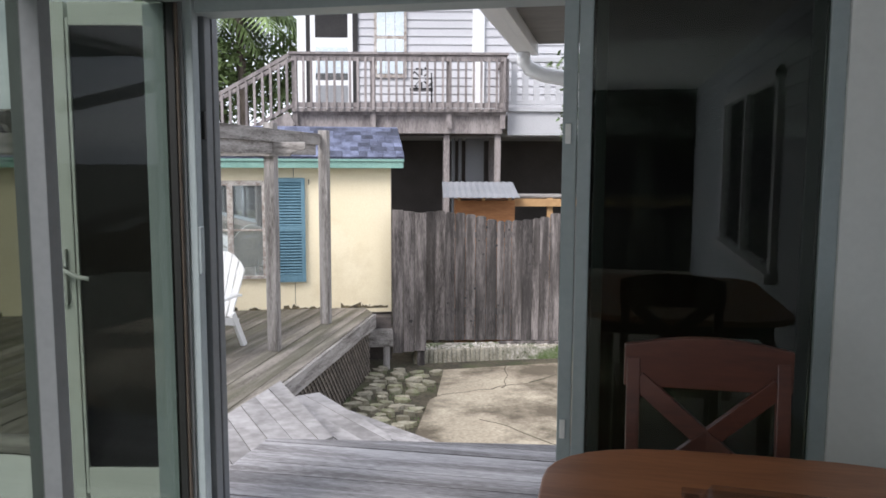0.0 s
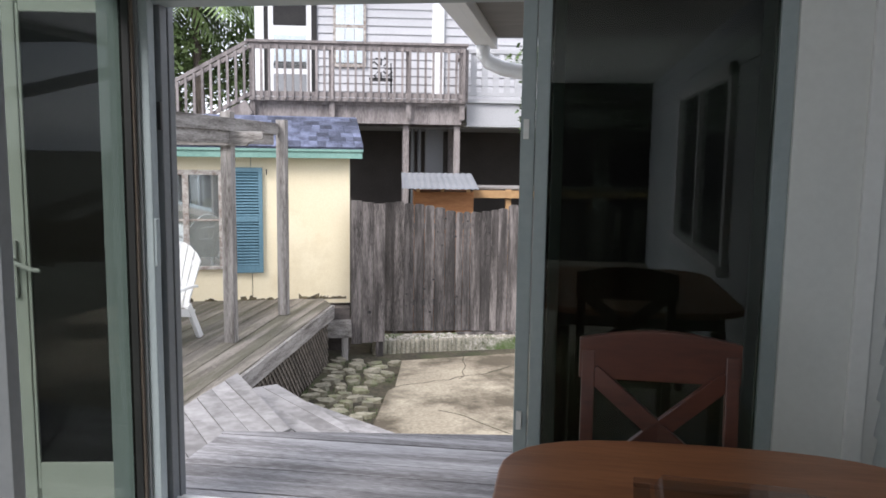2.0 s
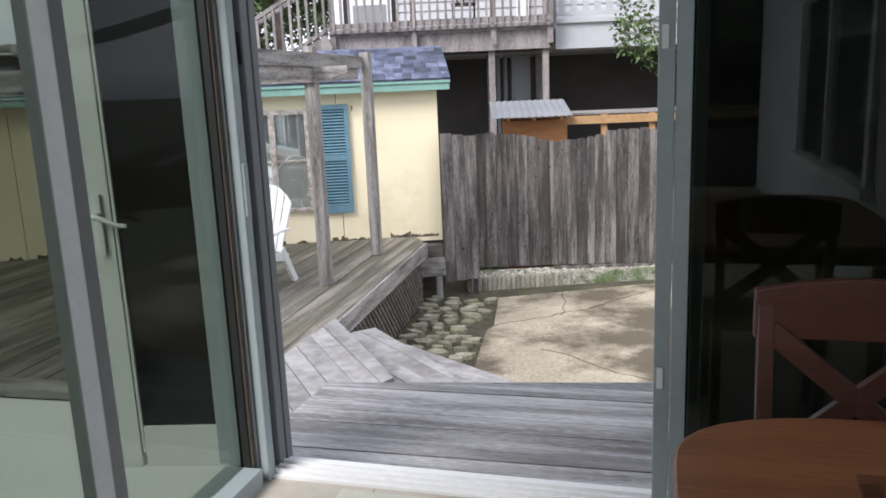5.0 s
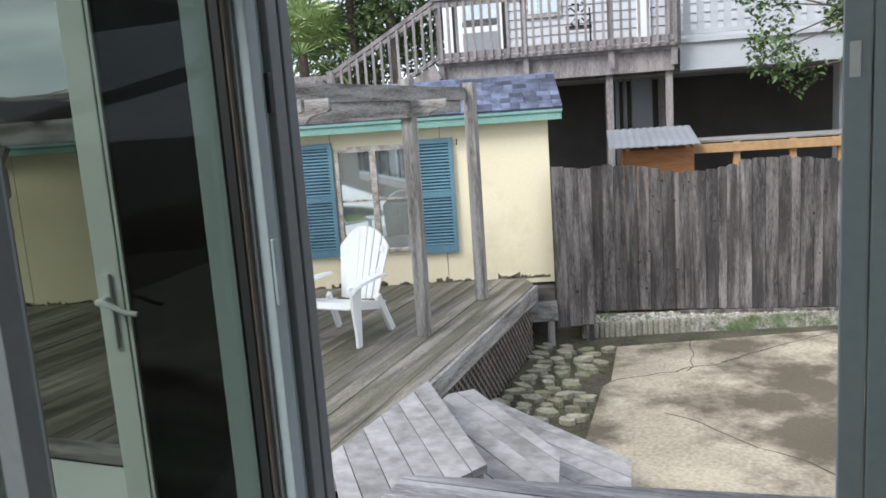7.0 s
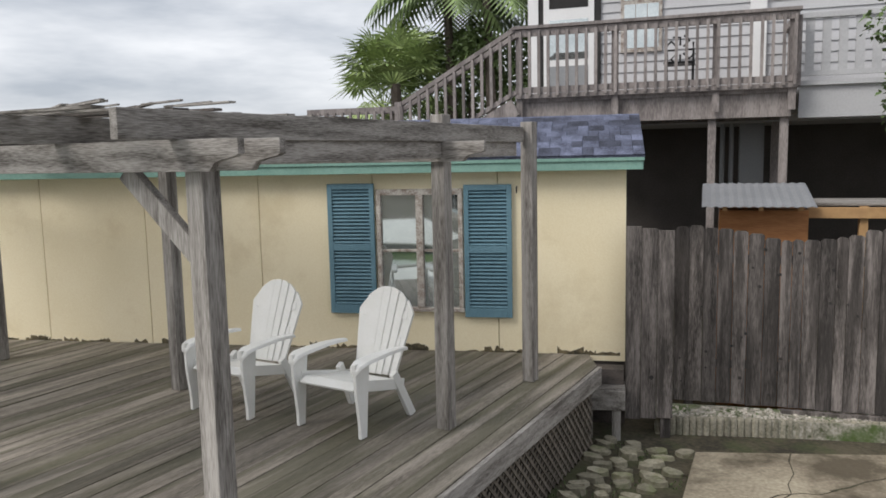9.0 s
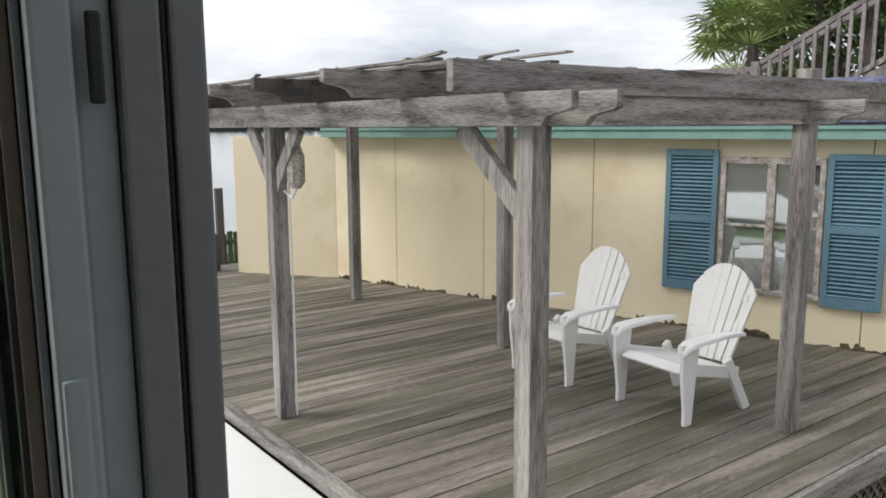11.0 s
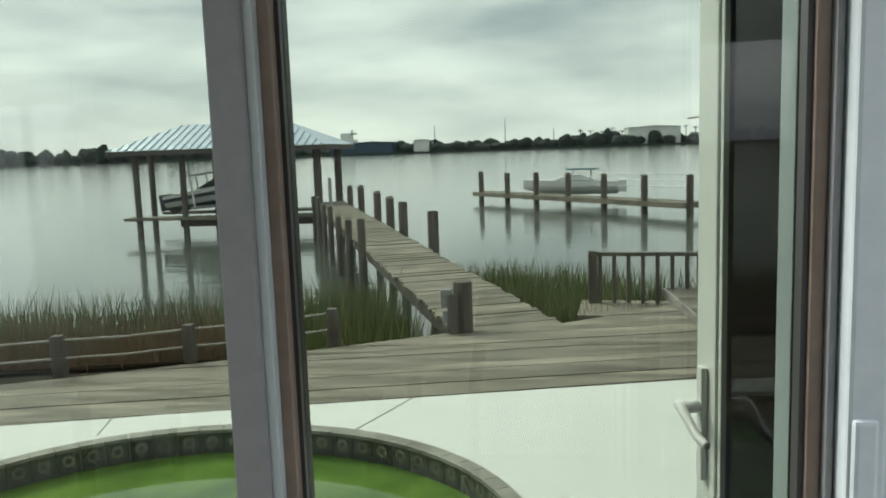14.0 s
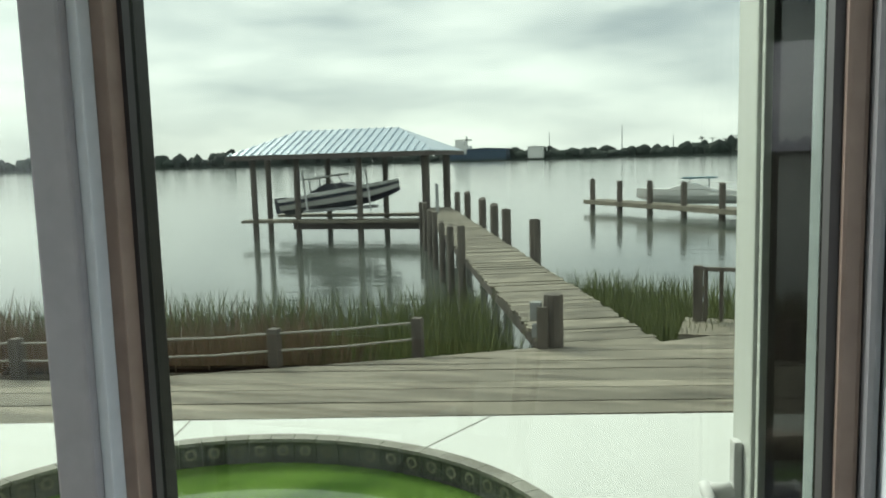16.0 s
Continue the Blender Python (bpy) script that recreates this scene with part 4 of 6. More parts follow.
notched((-8.6, 4.90, 1.585), (-2.08, 5.385, 1.585), 0.04, 0.135, M_BEAM)
notched((-8.6, 5.05, 1.585), (-2.00, 5.54, 1.585), 0.04, 0.135, M_BEAM)
notched((-8.6, 7.28, 1.585), (-2.22, 7.71, 1.605), 0.04, 0.135, M_BEAM)
beam((-2.42, 5.05, 1.715), (-2.60, 9.04, 1.715), 0.045, 0.125, M_BEAMY)
beam((-2.45, 5.55, 1.60), (-2.62, 8.95, 1.60), 0.04, 0.12, M_BEAMY)
for k, x in enumerate((-3.3, -4.1, -4.9, -5.7, -6.5, -7.3, -8.1)):
    notched((x + 0.02, 8.4 + (x + 2.5) * 0.30, 1.715), (x + 0.15, 4.86 - 0.02 * (k % 2), 1.715), 0.045, 0.125, M_DARKB if k % 2 else M_BEAMY)
for p, q in (((-2.42, 5.46, 1.12), (-2.85, 5.42, 1.52)), ((-4.66, 5.24, 1.12), (-4.35, 5.27, 1.52)), ((-4.66, 5.24, 1.12), (-4.97, 5.21, 1.52))):
    bm = bmesh.new(); add_stick(bm, p, q, 0.05, 0.09); part("brace", bm, M_POST, perg, bevel=0.004)
rb = random.Random(12)
for k in range(20):
    y = 5.0 + 0.17 * k
    x1 = -2.5 - rb.uniform(0.0, 0.2) - 0.01 * k
    x0 = -8.9 + rb.uniform(-0.3, 0.3)
    if k > 14:
        x0 += 1.0
    bm = bmesh.new(); add_stick(bm, (x0, y - 0.30 + rb.uniform(-0.04, 0.04), 1.784 + rb.uniform(0, 0.012)), (x1, y + 0.15 + rb.uniform(-0.04, 0.04), 1.784 + rb.uniform(0, 0.014)), rb.uniform(0.05, 0.10), 0.012)
    part("batten", bm, M_DARKB if rb.random() < 0.5 else M_BEAM, perg)
for k in range(60):
    x = rb.uniform(-8.6, -2.6); y = 4.85 + rb.uniform(0, 0.4) + (x + 8.6) * 0.06; a = rb.uniform(-0.5, 0.5); L = rb.uniform(0.12, 0.4)
    bm = bmesh.new(); add_stick(bm, (x, y, 1.806 + rb.uniform(0, 0.008)), (x + L * math.cos(a), y + L * math.sin(a), 1.806 + rb.uniform(0, 0.02)), rb.uniform(0.01, 0.04), 0.008)
    part("splinter", bm, M_BEAM, perg)
lan = thing("lantern", "white wall lantern fixed to the pergola post", "lantern", m=pose(-4.48, 5.30, 1.12))
bm = bmesh.new(); add_tube(bm, [(0, 0, 0.02), (0, 0, 0.06), (0, 0, 0.22), (0, 0, 0.30), (0, 0, 0.36)], 0.03, 8)
for v in bm.verts:
    f = 2.0 if 0.05 < v.co.z < 0.25 else (0.5 if v.co.z > 0.32 else 1.0)
    v.co.x *= f; v.co.y *= f
part("body", bm, M_PEEL, lan)
bm = bmesh.new(); add_tube(bm, [(0, 0, 0.02), (-0.05, -0.01, -0.04), (-0.13, -0.03, 0.0)], 0.012, 6); part("bracket", bm, M_WTRIM, lan)
wire = thing("white_cable", "white electric cable running down the pergola post", "cable")
bm = bmesh.new(); add_tube(bm, [(-4.60, 5.30, 1.2), (-4.595, 5.302, 0.4), (-4.60, 5.30, -0.39)], 0.006, 6); part("wire", bm, M_WTRIM, wire)
wire2 = thing("white_cable", "white electric cable running down the pergola post", "cable")
bm = bmesh.new(); add_tube(bm, [(-5.202, 7.48, 1.2), (-5.202, 7.48, -0.39)], 0.008, 6); part("wire", bm, M_WTRIM, wire2)

# ---- olive fence past the shed's far end ----
far_fence = thing("far_fence", "olive green board fence at the water past the shed", "fence")
for k in range(16):
    bm = bmesh.new(); add_box(bm, -0.055, 0.055, -0.01, 0.01, -1.9, -0.36 - 0.02 * (k % 3), pose(-13.4 - 0.05 * k, 6.9 + 0.125 * k, 0, 0, 0, 112)); part("fence_board", bm, M_OLIVE, far_fence)
for z in (-0.55, -0.95):
    bm = bmesh.new(); add_stick(bm, (-13.37, 6.86, z), (-14.15, 8.8, z), 0.04, 0.08); part("fence_rail", bm, M_OLIVE, far_fence)
for y in (6.85, 7.8):
    bm = bmesh.new(); add_tube(bm, [(-13.3 - 0.4 * (y - 6.85), y, -2.0), (-13.3 - 0.4 * (y - 6.85), y, 0.45)], 0.08, 8); part("post", bm, M_PILE, far_fence)

# ---- adirondack chairs ----
def adirondack(m):
    c = thing("adirondack_chair", "white moulded plastic adirondack chair on the deck", "chair", "white deck chairs", m=m)
    W = 0.27
    # fan back of rounded slats with fluting gaps
    for k in range(7):
        f = (k - 3) / 3
        xb, xt = f * 0.165, f * 0.225
        bm = bmesh.new()
        w0, w1 = 0.0262, 0.0362
        arch = lambda x_: 0.985 - 0.20 * (abs(x_) / 0.262) ** 2.2
        prof = [(xb - w0, 0.30), (xb + w0, 0.30)] + [(xt + w1 * q, arch(xt + w1 * q)) for q in (1, 0.5, 0, -0.5, -1)]
        add_prism(bm, prof, -0.011, 0.011, pose(0, 0.10 - 0.10 * f * f * -0.3, 0, 90 - 20, 0, 0) @ Matrix.Translation((0, 0.02, 0)))
        part("back_slat", bm, M_WHITEP, c, bevel=0.004)
    bm = bmesh.new(); add_box(bm, -0.19, 0.19, 0.006, 0.020, 0.52, 0.62, pose(0, 0.105, 0, -20, 0, 0)); add_box(bm, -0.215, 0.215, 0.006, 0.020, 0.76, 0.82, pose(0, 0.105, 0, -20, 0, 0))
    part("back_web", bm, M_WHITEP, c, bevel=0.005)
    for k in range(6):
        y = 0.12 - 0.085 * k
        bm = bmesh.new(); add_box(bm, -0.245, 0.245, -0.038, 0.038, -0.009, 0.009, pose(0, y, 0.30 + (k / 5) * 0.075 - (0.02 if k == 5 else 0), -9 + (35 if k == 5 else 0), 0, 0))
        part("seat_slat", bm, M_WHITEP, c, bevel=0.004)
    for sx in (-1, 1):
        bm = bmesh.new()
        add_prism(bm, [(-0.034, 0.0), (0.034, 0.0), (0.06, 0.30), (0.085, 0.52), (0.06, 0.545), (-0.075, 0.545), (-0.065, 0.33), (-0.035, 0.1)], -0.014, 0.014,
                  Matrix(((0, 0, 1, sx * (W + 0.02)), (1, 0, 0, -0.30), (0, 1, 0, 0), (0, 0, 0, 1))))
        part("front_leg", bm, M_WHITEP, c, bevel=0.005)
        bm = bmesh.new(); add_stick(bm, (sx * (W - 0.01), 0.12, 0.36), (sx * (W + 0.02), 0.30, 0.0), 0.04, 0.065)
        part("rear_leg", bm, M_WHITEP, c, bevel=0.006)
        bm = bmesh.new(); add_stick(bm, (sx * (W + 0.005), -0.30, 0.37), (sx * (W - 0.01), 0.24, 0.25), 0.022, 0.08)
        part("side_rail", bm, M_WHITEP, c, bevel=0.005)
        bm = bmesh.new()
        # broad arm that swells at the front, dips over the leg and runs back to the fan
        side_m = Matrix(((sx, 0, 0, sx * (W + 0.02)), (0, 1, 0, 0), (0, 0, 1, 0.54), (0, 0, 0, 1)))
        ring = []
        for y, half, drop in ((-0.375, 0.030, -0.055), (-0.355, 0.052, -0.018), (-0.30, 0.066, 0.0), (-0.18, 0.064, 0.006), (0.0, 0.052, 0.008), (0.14, 0.038, 0.0), (0.24, 0.028, -0.012)):
            ring.append([bm.verts.new(side_m @ Vector((dx, y, drop + dz))) for dx, dz in ((-half, -0.012), (half, -0.012), (half * 0.8, 0.014), (-half * 0.8, 0.014))])
        for ra, rb_ in zip(ring, ring[1:]):
            for q in range(4):
                bm.faces.new((ra[q], ra[(q + 1) % 4], rb_[(q + 1) % 4], rb_[q]))
        bm.faces.new(ring[0][::-1]); bm.faces.new(ring[-1])
        part("armrest", bm, M_WHITEP, c, bevel=0.007)
    return c


chair = adirondack(pose(-3.29, 7.60, -0.401, 0, 0, -1))
copy_thing(chair, pose(-4.32, 7.50, -0.401, 0, 0, 3))

# ---- fence, gate panel, bench, stones, kerb ----
FM = pose(-1.80, 10.86, 0, 0, 0, 13)
fence = thing("fence", "weathered grey board fence with a wavy top", "fence", kind="structure")
rf = random.Random(21)
x = 0.0
while x < 6.6:
    w = rf.choice((0.10, 0.135, 0.14, 0.145))
    top = 0.765 + 0.055 * math.cos(2 * math.pi * (x - 1.98) / 1.95) * (0.8 if x < 3 else 0.4) - (0.03 if 0.7 < x < 1.6 else 0)
    bm = bmesh.new()
    zt = top + rf.uniform(-0.012, 0.012)
    add_prism(bm, [(x, -0.95 + rf.uniform(-0.015, 0.01)), (x + w - 0.005, -0.95), (x + w - 0.005, zt - 0.015), (x + w - 0.03, zt), (x + 0.025, zt + 0.004), (x, zt - 0.02)], 0, 0.02, FM @ pose(0, 0.02 + rf.uniform(-0.004, 0.004), 0, 90, 0, 0))
    part("fence_board", bm, M_FENCE, fence)
    x += w
rk = random.Random(64)
for k in range(60):
    kx, kz, kr = rk.uniform(0.05, 4.6), rk.uniform(-0.85, 0.62), rk.uniform(0.009, 0.02)
    bm = bmesh.new(); add_tube(bm, [FM @ Vector((kx, 0.0, kz)), FM @ Vector((kx, -0.0055, kz))], kr, 7, kr * 0.9); part("knot", bm, M_DIM_KNOT, fence, "dark knot in the board")
for z in (-0.6, 0.45):
    bm = bmesh.new(); add_box(bm, 0, 6.6, 0.024, 0.06, z, z + 0.08, FM); part("fence_rail", bm, M_FENCE, fence)
for xx in (0.1, 2.4, 4.8):
    bm = bmesh.new(); add_box(bm, xx, xx + 0.09, 0.062, 0.15, ZG, 0.7, FM); part("fence_post", bm, M_FENCE, fence)
bm = bmesh.new(); add_box(bm, 1.0, 6.6, -0.10, -0.05, -0.99, -0.95, FM); part("bottom_board", bm, M_FENCE, fence)
GM = pose(-2.11, 10.12, 0, 0, 0, 20)
gate = thing("gate_panel", "narrow weathered board panel between shed and fence", "gate")
for k, (xa, xb) in enumerate(((0.055, 0.19), (0.195, 0.335), (0.34, 0.485))):
    bm = bmesh.new(); add_box(bm, xa, xb, -0.02, 0.0, -0.97 + 0.01 * k, 0.87 - 0.02 * k, GM); part("fence_board", bm, M_FENCE, gate, bevel=0.003)
for xx in (0.38,):
    bm = bmesh.new(); add_box(bm, xx, xx + 0.09, 0.002, 0.09, ZG - 0.02, 0.7, GM); part("post", bm, M_FENCE, gate)
bm = bmesh.new(); add_tube(bm, [GM @ Vector((0.29, -0.02, -0.56)), GM @ Vector((0.29, -0.0225, -0.56))], 0.022, 8); part("knot_hole", bm, M_DARK, gate)
bench = thing("side_step", "small grey wooden step beside the deck corner", "step")
bm = bmesh.new(); add_box(bm, -0.30, 0.05, -0.14, 0.16, -0.69, -0.65, GM); part("tread", bm, M_BEAM, bench, bevel=0.004)
bm = bmesh.new(); add_box(bm, -0.30, 0.05, -0.165, -0.142, -0.85, -0.66, GM); part("rim_board", bm, M_BEAM, bench, bevel=0.004)
bm = bmesh.new(); add_box(bm, -0.07, 0.01, -0.14, -0.06, ZG - 0.02, -0.69, GM); part("leg", bm, M_POST, bench, bevel=0.004)
bm = bmesh.new(); add_box(bm, -0.30, -0.25, -0.10, -0.03, ZG - 0.02, -0.69, GM); part("leg", bm, M_POST, bench, bevel=0.004)
upper = thing("side_step", "dark upper wooden step against the shed", "step")
bm = bmesh.new(); add_box(bm, -0.28, 0.04, 0.0, 0.18, -0.648, -0.50, GM); part("tread", bm, M_DARKB, upper, bevel=0.004)

stones = thing("stepping_stones", "flat mossy stones laid in the soil", "stones", kind="structure")
rst = random.Random(31)
y = 6.5
while y < 9.95:
    xl, xr = -2.22 + 0.015 * (y - 6), -1.22 - 0.04 * (y - 7)
    if y > 9.3:
        xl -= 0.1
    x = xl + rst.uniform(0, 0.1)
    while x < xr:
        w = rst.uniform(0.14, 0.27); d = rst.uniform(0.10, 0.17)
        if x + w * 0.6 > xr:
            break
        n = rst.randint(6, 8)
        poly = []
        for k in range(n):
            a = 2 * math.pi * (k + rst.uniform(-0.25, 0.25)) / n
            r = rst.uniform(0.82, 1.08)
            poly.append((w / 2 * r * math.cos(a), d / 2 * r * math.sin(a)))
        h = rst.uniform(0.02, 0.055)
        bm = bmesh.new(); add_prism(bm, poly, -0.03, h)
        for v in bm.verts:
            if v.co.z > 0:
                v.co.x *= 0.9; v.co.y *= 0.9; v.co.z += rst.uniform(-0.008, 0.008)
        ob = part("stone", bm, M_STONE, stones)
        ob.matrix_basis = pose(x + w / 2, y + rst.uniform(-0.04, 0.04), ZG + 0.005, rst.uniform(-5, 5), rst.uniform(-5, 5), rst.uniform(-25, 25))
        x += w + rst.uniform(0.015, 0.06)
    y += rst.uniform(0.125, 0.165)
white_stone = thing("white_stone", "large pale flat stone beside the steps", "stone", m=pose(-1.62, 7.55, ZG + 0.01, 0, 4, 10))
bm = bmesh.new(); add_prism(bm, [(-0.13, -0.05), (0.0, -0.1), (0.14, -0.06), (0.13, 0.06), (0.02, 0.1), (-0.1, 0.08)], -0.02, 0.07); part("rock", bm, M_POOLD, white_stone, bevel=0.015)
moss = bmesh.new()
for k in range(2600):
    if k < 1800:
        x, y = rst.uniform(-2.2, -1.2), rst.uniform(6.6, 9.95)
        zb = ZG
    else:
        f = rst.uniform(0, 1); x = -1.8 + 4.6 * f; y = 10.42 + 0.375 * (x + 1.8) + rst.uniform(0.02, 0.30); zb = -0.985
    if noise.noise(Vector((x * 2.2, y * 2.2, 3))) < 0.05:
        continue
    a = rst.uniform(0, 6.28); h = rst.uniform(0.01, 0.04)
    vs = [moss.verts.new((x - 0.006 * math.cos(a), y - 0.006 * math.sin(a), zb)), moss.verts.new((x + 0.006 * math.cos(a), y + 0.006 * math.sin(a), zb)), moss.verts.new((x + rst.uniform(-0.02, 0.02), y + rst.uniform(-0.02, 0.02), zb + h))]
    moss.faces.new(vs)
tagged(make("moss", moss, M_LEAF), "low green moss and weeds between stones", "moss", kind="stuff")
peb = bmesh.new()
for k in range(900):
    f = rst.uniform(0, 1); x = -1.8 + 4.6 * f; y = 10.42 + 0.375 * (x + 1.8) + rst.uniform(0.0, 0.32) * (1 if x < 1 else 1.6)
    r = rst.uniform(0.008, 0.022)
    bmesh.ops.create_icosphere(peb, subdivisions=1, radius=r, matrix=Matrix.Translation((x, y, -0.982)) @ Matrix.Diagonal((1, 1, 0.6, 1)))
tagged(make("pebbles", peb, mat("pebbles", (0.62, 0.58, 0.52), (0.35, 0.31, 0.26), 30, 0.8, 0.1, island=True)), "loose pale pebbles under the fence", "pebbles", kind="stuff")
kerb = thing("edging", "scalloped concrete edging along the pebble strip", "garden edging", kind="structure")
bm = bmesh.new(); add_tube(bm, [(0, 0, -0.06), (0, 0, 0.10), (0, 0, 0.125)], 0.034, 8)
for v in bm.verts:
    if v.co.z > 0.12:
        v.co.x *= 0.7; v.co.y *= 0.7
kme = mesh_of("edging_stone", bm, M_KERB)
for k in range(88):
    f = k * 0.062
    x = -1.80 + f * 0.937
    y = 10.36 + (x + 1.8) * 0.375 + 0.06 * math.sin((x + 1.8) * 0.9)
    piece("edging_stone", kme, kerb, pose(x, y, -1.10 + rst.uniform(-0.008, 0.008), 0, 0, rst.uniform(0, 40)))

# ---- plywood hutch and pine frame behind the fence ----
hutch = thing("hutch", "raw plywood hutch with a galvanised sheet roof", "hutch", m=FM)
boxpart("body", (0.42, 1.26, 0.55, 1.3, ZG, 0.93), M_ORANGE, hutch)
bm = bmesh.new()
N, rows_ = 24, []
for k in range(N + 1):
    xa = 0.24 + 1.06 * k / N
    za = 0.010 if k % 2 else 0.0
    rows_.append([bm.verts.new((xa, 0.25, 0.985 + za)), bm.verts.new((xa, 1.30, 1.17 + za)), bm.verts.new((xa, 1.30, 1.163 + za)), bm.verts.new((xa, 0.25, 0.978 + za))])
for ra, rb_ in zip(rows_, rows_[1:]):
    for q in range(4):
        bm.faces.new((ra[q], ra[(q + 1) % 4], rb_[(q + 1) % 4], rb_[q]))
bm.faces.new(rows_[0][::-1]); bm.faces.new(rows_[-1])
part("sheet_roof", bm, M_TIN, hutch)
for xx in (0.46, 0.80, 1.16):
    bm = bmesh.new(); add_stick(bm, (xx, 0.30, 0.962), (xx, 1.28, 1.135), 0.045, 0.04); part("rafter", bm, M_PINE, hutch)
frame_ob = thing("timber_frame", "new pine frame of a lean-to behind the fence", "timber frame", m=FM)
boxpart("front_beam", (1.262, 4.1, 0.70, 0.74, 0.84, 0.95), M_PINE, frame_ob)
boxpart("roof_sheet", (1.30, 4.0, 0.745, 1.6, 0.965, 0.99), M_BEAM, frame_ob)
for xx in (1.75, 2.4, 2.95, 3.9):
    boxpart("stud", (xx, xx + 0.08, 0.745, 0.83, ZG, 0.96), M_PINE, frame_ob)

# ---- neighbour's house with its balcony ----
BM = pose(-4.60, 13.01, 0.03, 0, 0, 13)
def bpart(name, b, mt, parent, label="", bevel=0.0):
    bm = bmesh.new(); add_box(bm, *b); return part(name, bm, mt, parent, label, bevel)
house = thing("neighbour_house", "white lap-sided house on a dark open ground floor", "house", m=BM)
HN = 1.6
bpart("upper_wall", (-0.12, 11.0, HN + 0.05, 9.0, 2.25, 5.6), M_SIDE, house)
openings = [(0.02, 0.92, 4.55), (1.28, 1.84, 4.55)]
for k in range(22):
    z = 2.26 + 0.15 * k
    segs = [(-0.12, 11.0)]
    for a_, b_, zt in openings:
        zb = 2.3 if a_ < 1 else 3.02
        if z < zt and z + 0.15 > zb:
            segs = [q for s0, s1 in segs for q in ((s0, min(s1, a_)), (max(s0, b_), s1)) if q[1] - q[0] > 0.02]
    for s0, s1 in segs:
        bm = bmesh.new(); add_prism(bm, [(0, 0), (0.03, 0), (0.008, 0.15), (0, 0.15)], s0, s1, Matrix(((0, 0, 1, 0), (-1, 0, 0, HN + 0.05), (0, 1, 0, z), (0, 0, 0, 1))))
        part("siding_board", bm, M_SIDE, house)
bpart("corner_board", (-0.16, 0.0, HN - 0.02, HN + 0.1, 2.25, 5.6), M_WTRIM, house)
bpart("corner_board", (3.08, 3.30, HN - 0.03, HN + 0.04, 2.25, 5.6), M_WTRIM, house)
bpart("roof", (-0.9, 11.6, HN - 0.9, 10, 5.6, 5.75), M_SOFFIT, house)
d2 = bpart("screen_door", (0.08, 0.86, HN - 0.01, HN + 0.03, 2.32, 4.45), M_WTRIM, house, "white screen door")
bpart("screen", (0.17, 0.77, HN - 0.014, HN - 0.010, 3.72, 4.35), M_DARK, d2)
bpart("screen", (0.17, 0.77, HN - 0.014, HN - 0.010, 2.95, 3.55), M_WINB, d2)
bpart("kick_panel", (0.17, 0.77, HN - 0.016, HN - 0.010, 2.40, 2.85), M_STEEL, d2)
bpart("door_jamb", (0.0, 0.08, HN - 0.004, HN + 0.03, 2.32, 4.5), M_DARK, house); bpart("door_jamb", (0.86, 0.96, HN - 0.004, HN + 0.03, 2.32, 4.5), M_DARK, house)
w2 = bpart("window", (1.26, 1.86, HN - 0.01, HN + 0.03, 3.0, 4.5), M_PEEL, house, "grey framed sash window")
for za, zb in ((3.06, 3.70), (3.76, 4.44)):
    for k in range(3):
        bpart("pane", (1.31 + 0.17 * k, 1.47 + 0.17 * k, HN - 0.014, HN - 0.010, za, zb), M_WINB, w2)
# ground floor: wall coloured dark for the recess's shade, tan doors, piers
bpart("lower_wall", (0.2, 11.0, HN + 2.2, HN + 2.4, ZG, 2.25), M_SHADEW, house)
bpart("lower_side_wall", (-0.12, 1.05, HN + 0.05, HN + 0.25, ZG, 2.25), M_TANW, house)
for k in range(3):
    bpart("shutter_door", (0.55 + 0.17 * k, 0.68 + 0.17 * k, HN + 0.02, HN + 0.045, 0.2, 2.0), M_DARKB if k % 2 else M_TANW, house)
bpart("floor_slab", (0.0, 11.0, HN - 0.1, 9.0, 1.90, 2.25), M_SIDE, house, "white first-floor band")
for xx in (6.2, 9.2):
    bpart("pier", (xx, xx + 0.30, HN - 0.05, HN + 0.3, ZG, 1.9), M_WTRIM, house)
bpart("pipe_chase", (3.0, 3.35, HN + 0.6, HN + 0.9, ZG, 1.9), M_STEEL, house)
for xx in (2.75, 2.88):
    bm = bmesh.new(); add_tube(bm, [(xx, HN + 0.55, ZG), (xx, HN + 0.55, 1.9)], 0.035, 8); part("pipe", bm, M_STEEL, house)
porch = thing("porch_railing", "white painted porch railing of the neighbour", "railing", m=BM)
bpart("band", (3.62, 11.0, HN - 1.35, HN - 1.25, 1.90, 2.30), M_PORCH, porch); bpart("band_ledge", (3.62, 11.0, HN - 1.40, HN - 1.25, 2.30, 2.36), M_PORCH, porch)
bpart("floor", (3.62, 11.0, HN - 1.25, HN + 0.02, 2.0, 2.25), M_PORCH, porch)
bpart("top_rail", (3.62, 11.0, HN - 1.37, HN - 1.27, 3.13, 3.19), M_PORCH, porch); bpart("bottom_rail", (3.62, 11.0, HN - 1.35, HN - 1.29, 2.42, 2.48), M_PORCH, porch)
for k in range(38):
    bpart("baluster", (3.68 + 0.19 * k, 3.78 + 0.19 * k, HN - 1.34, HN - 1.30, 2.48, 3.13), M_PORCH, porch)
balc = thing("balcony", "weathered wooden balcony on posts with turned-down balusters", "balcony", m=BM)
bpart("floor", (0.0, 3.58, 0.06, HN, 2.22, 2.27), M_BALW, balc)
bpart("fascia", (0.0, 3.58, -0.02, 0.055, 2.27, 2.33), M_BALW, balc)
bpart("beam", (0.08, 3.52, 0.10, 0.16, 1.92, 2.22), M_BALW, balc)
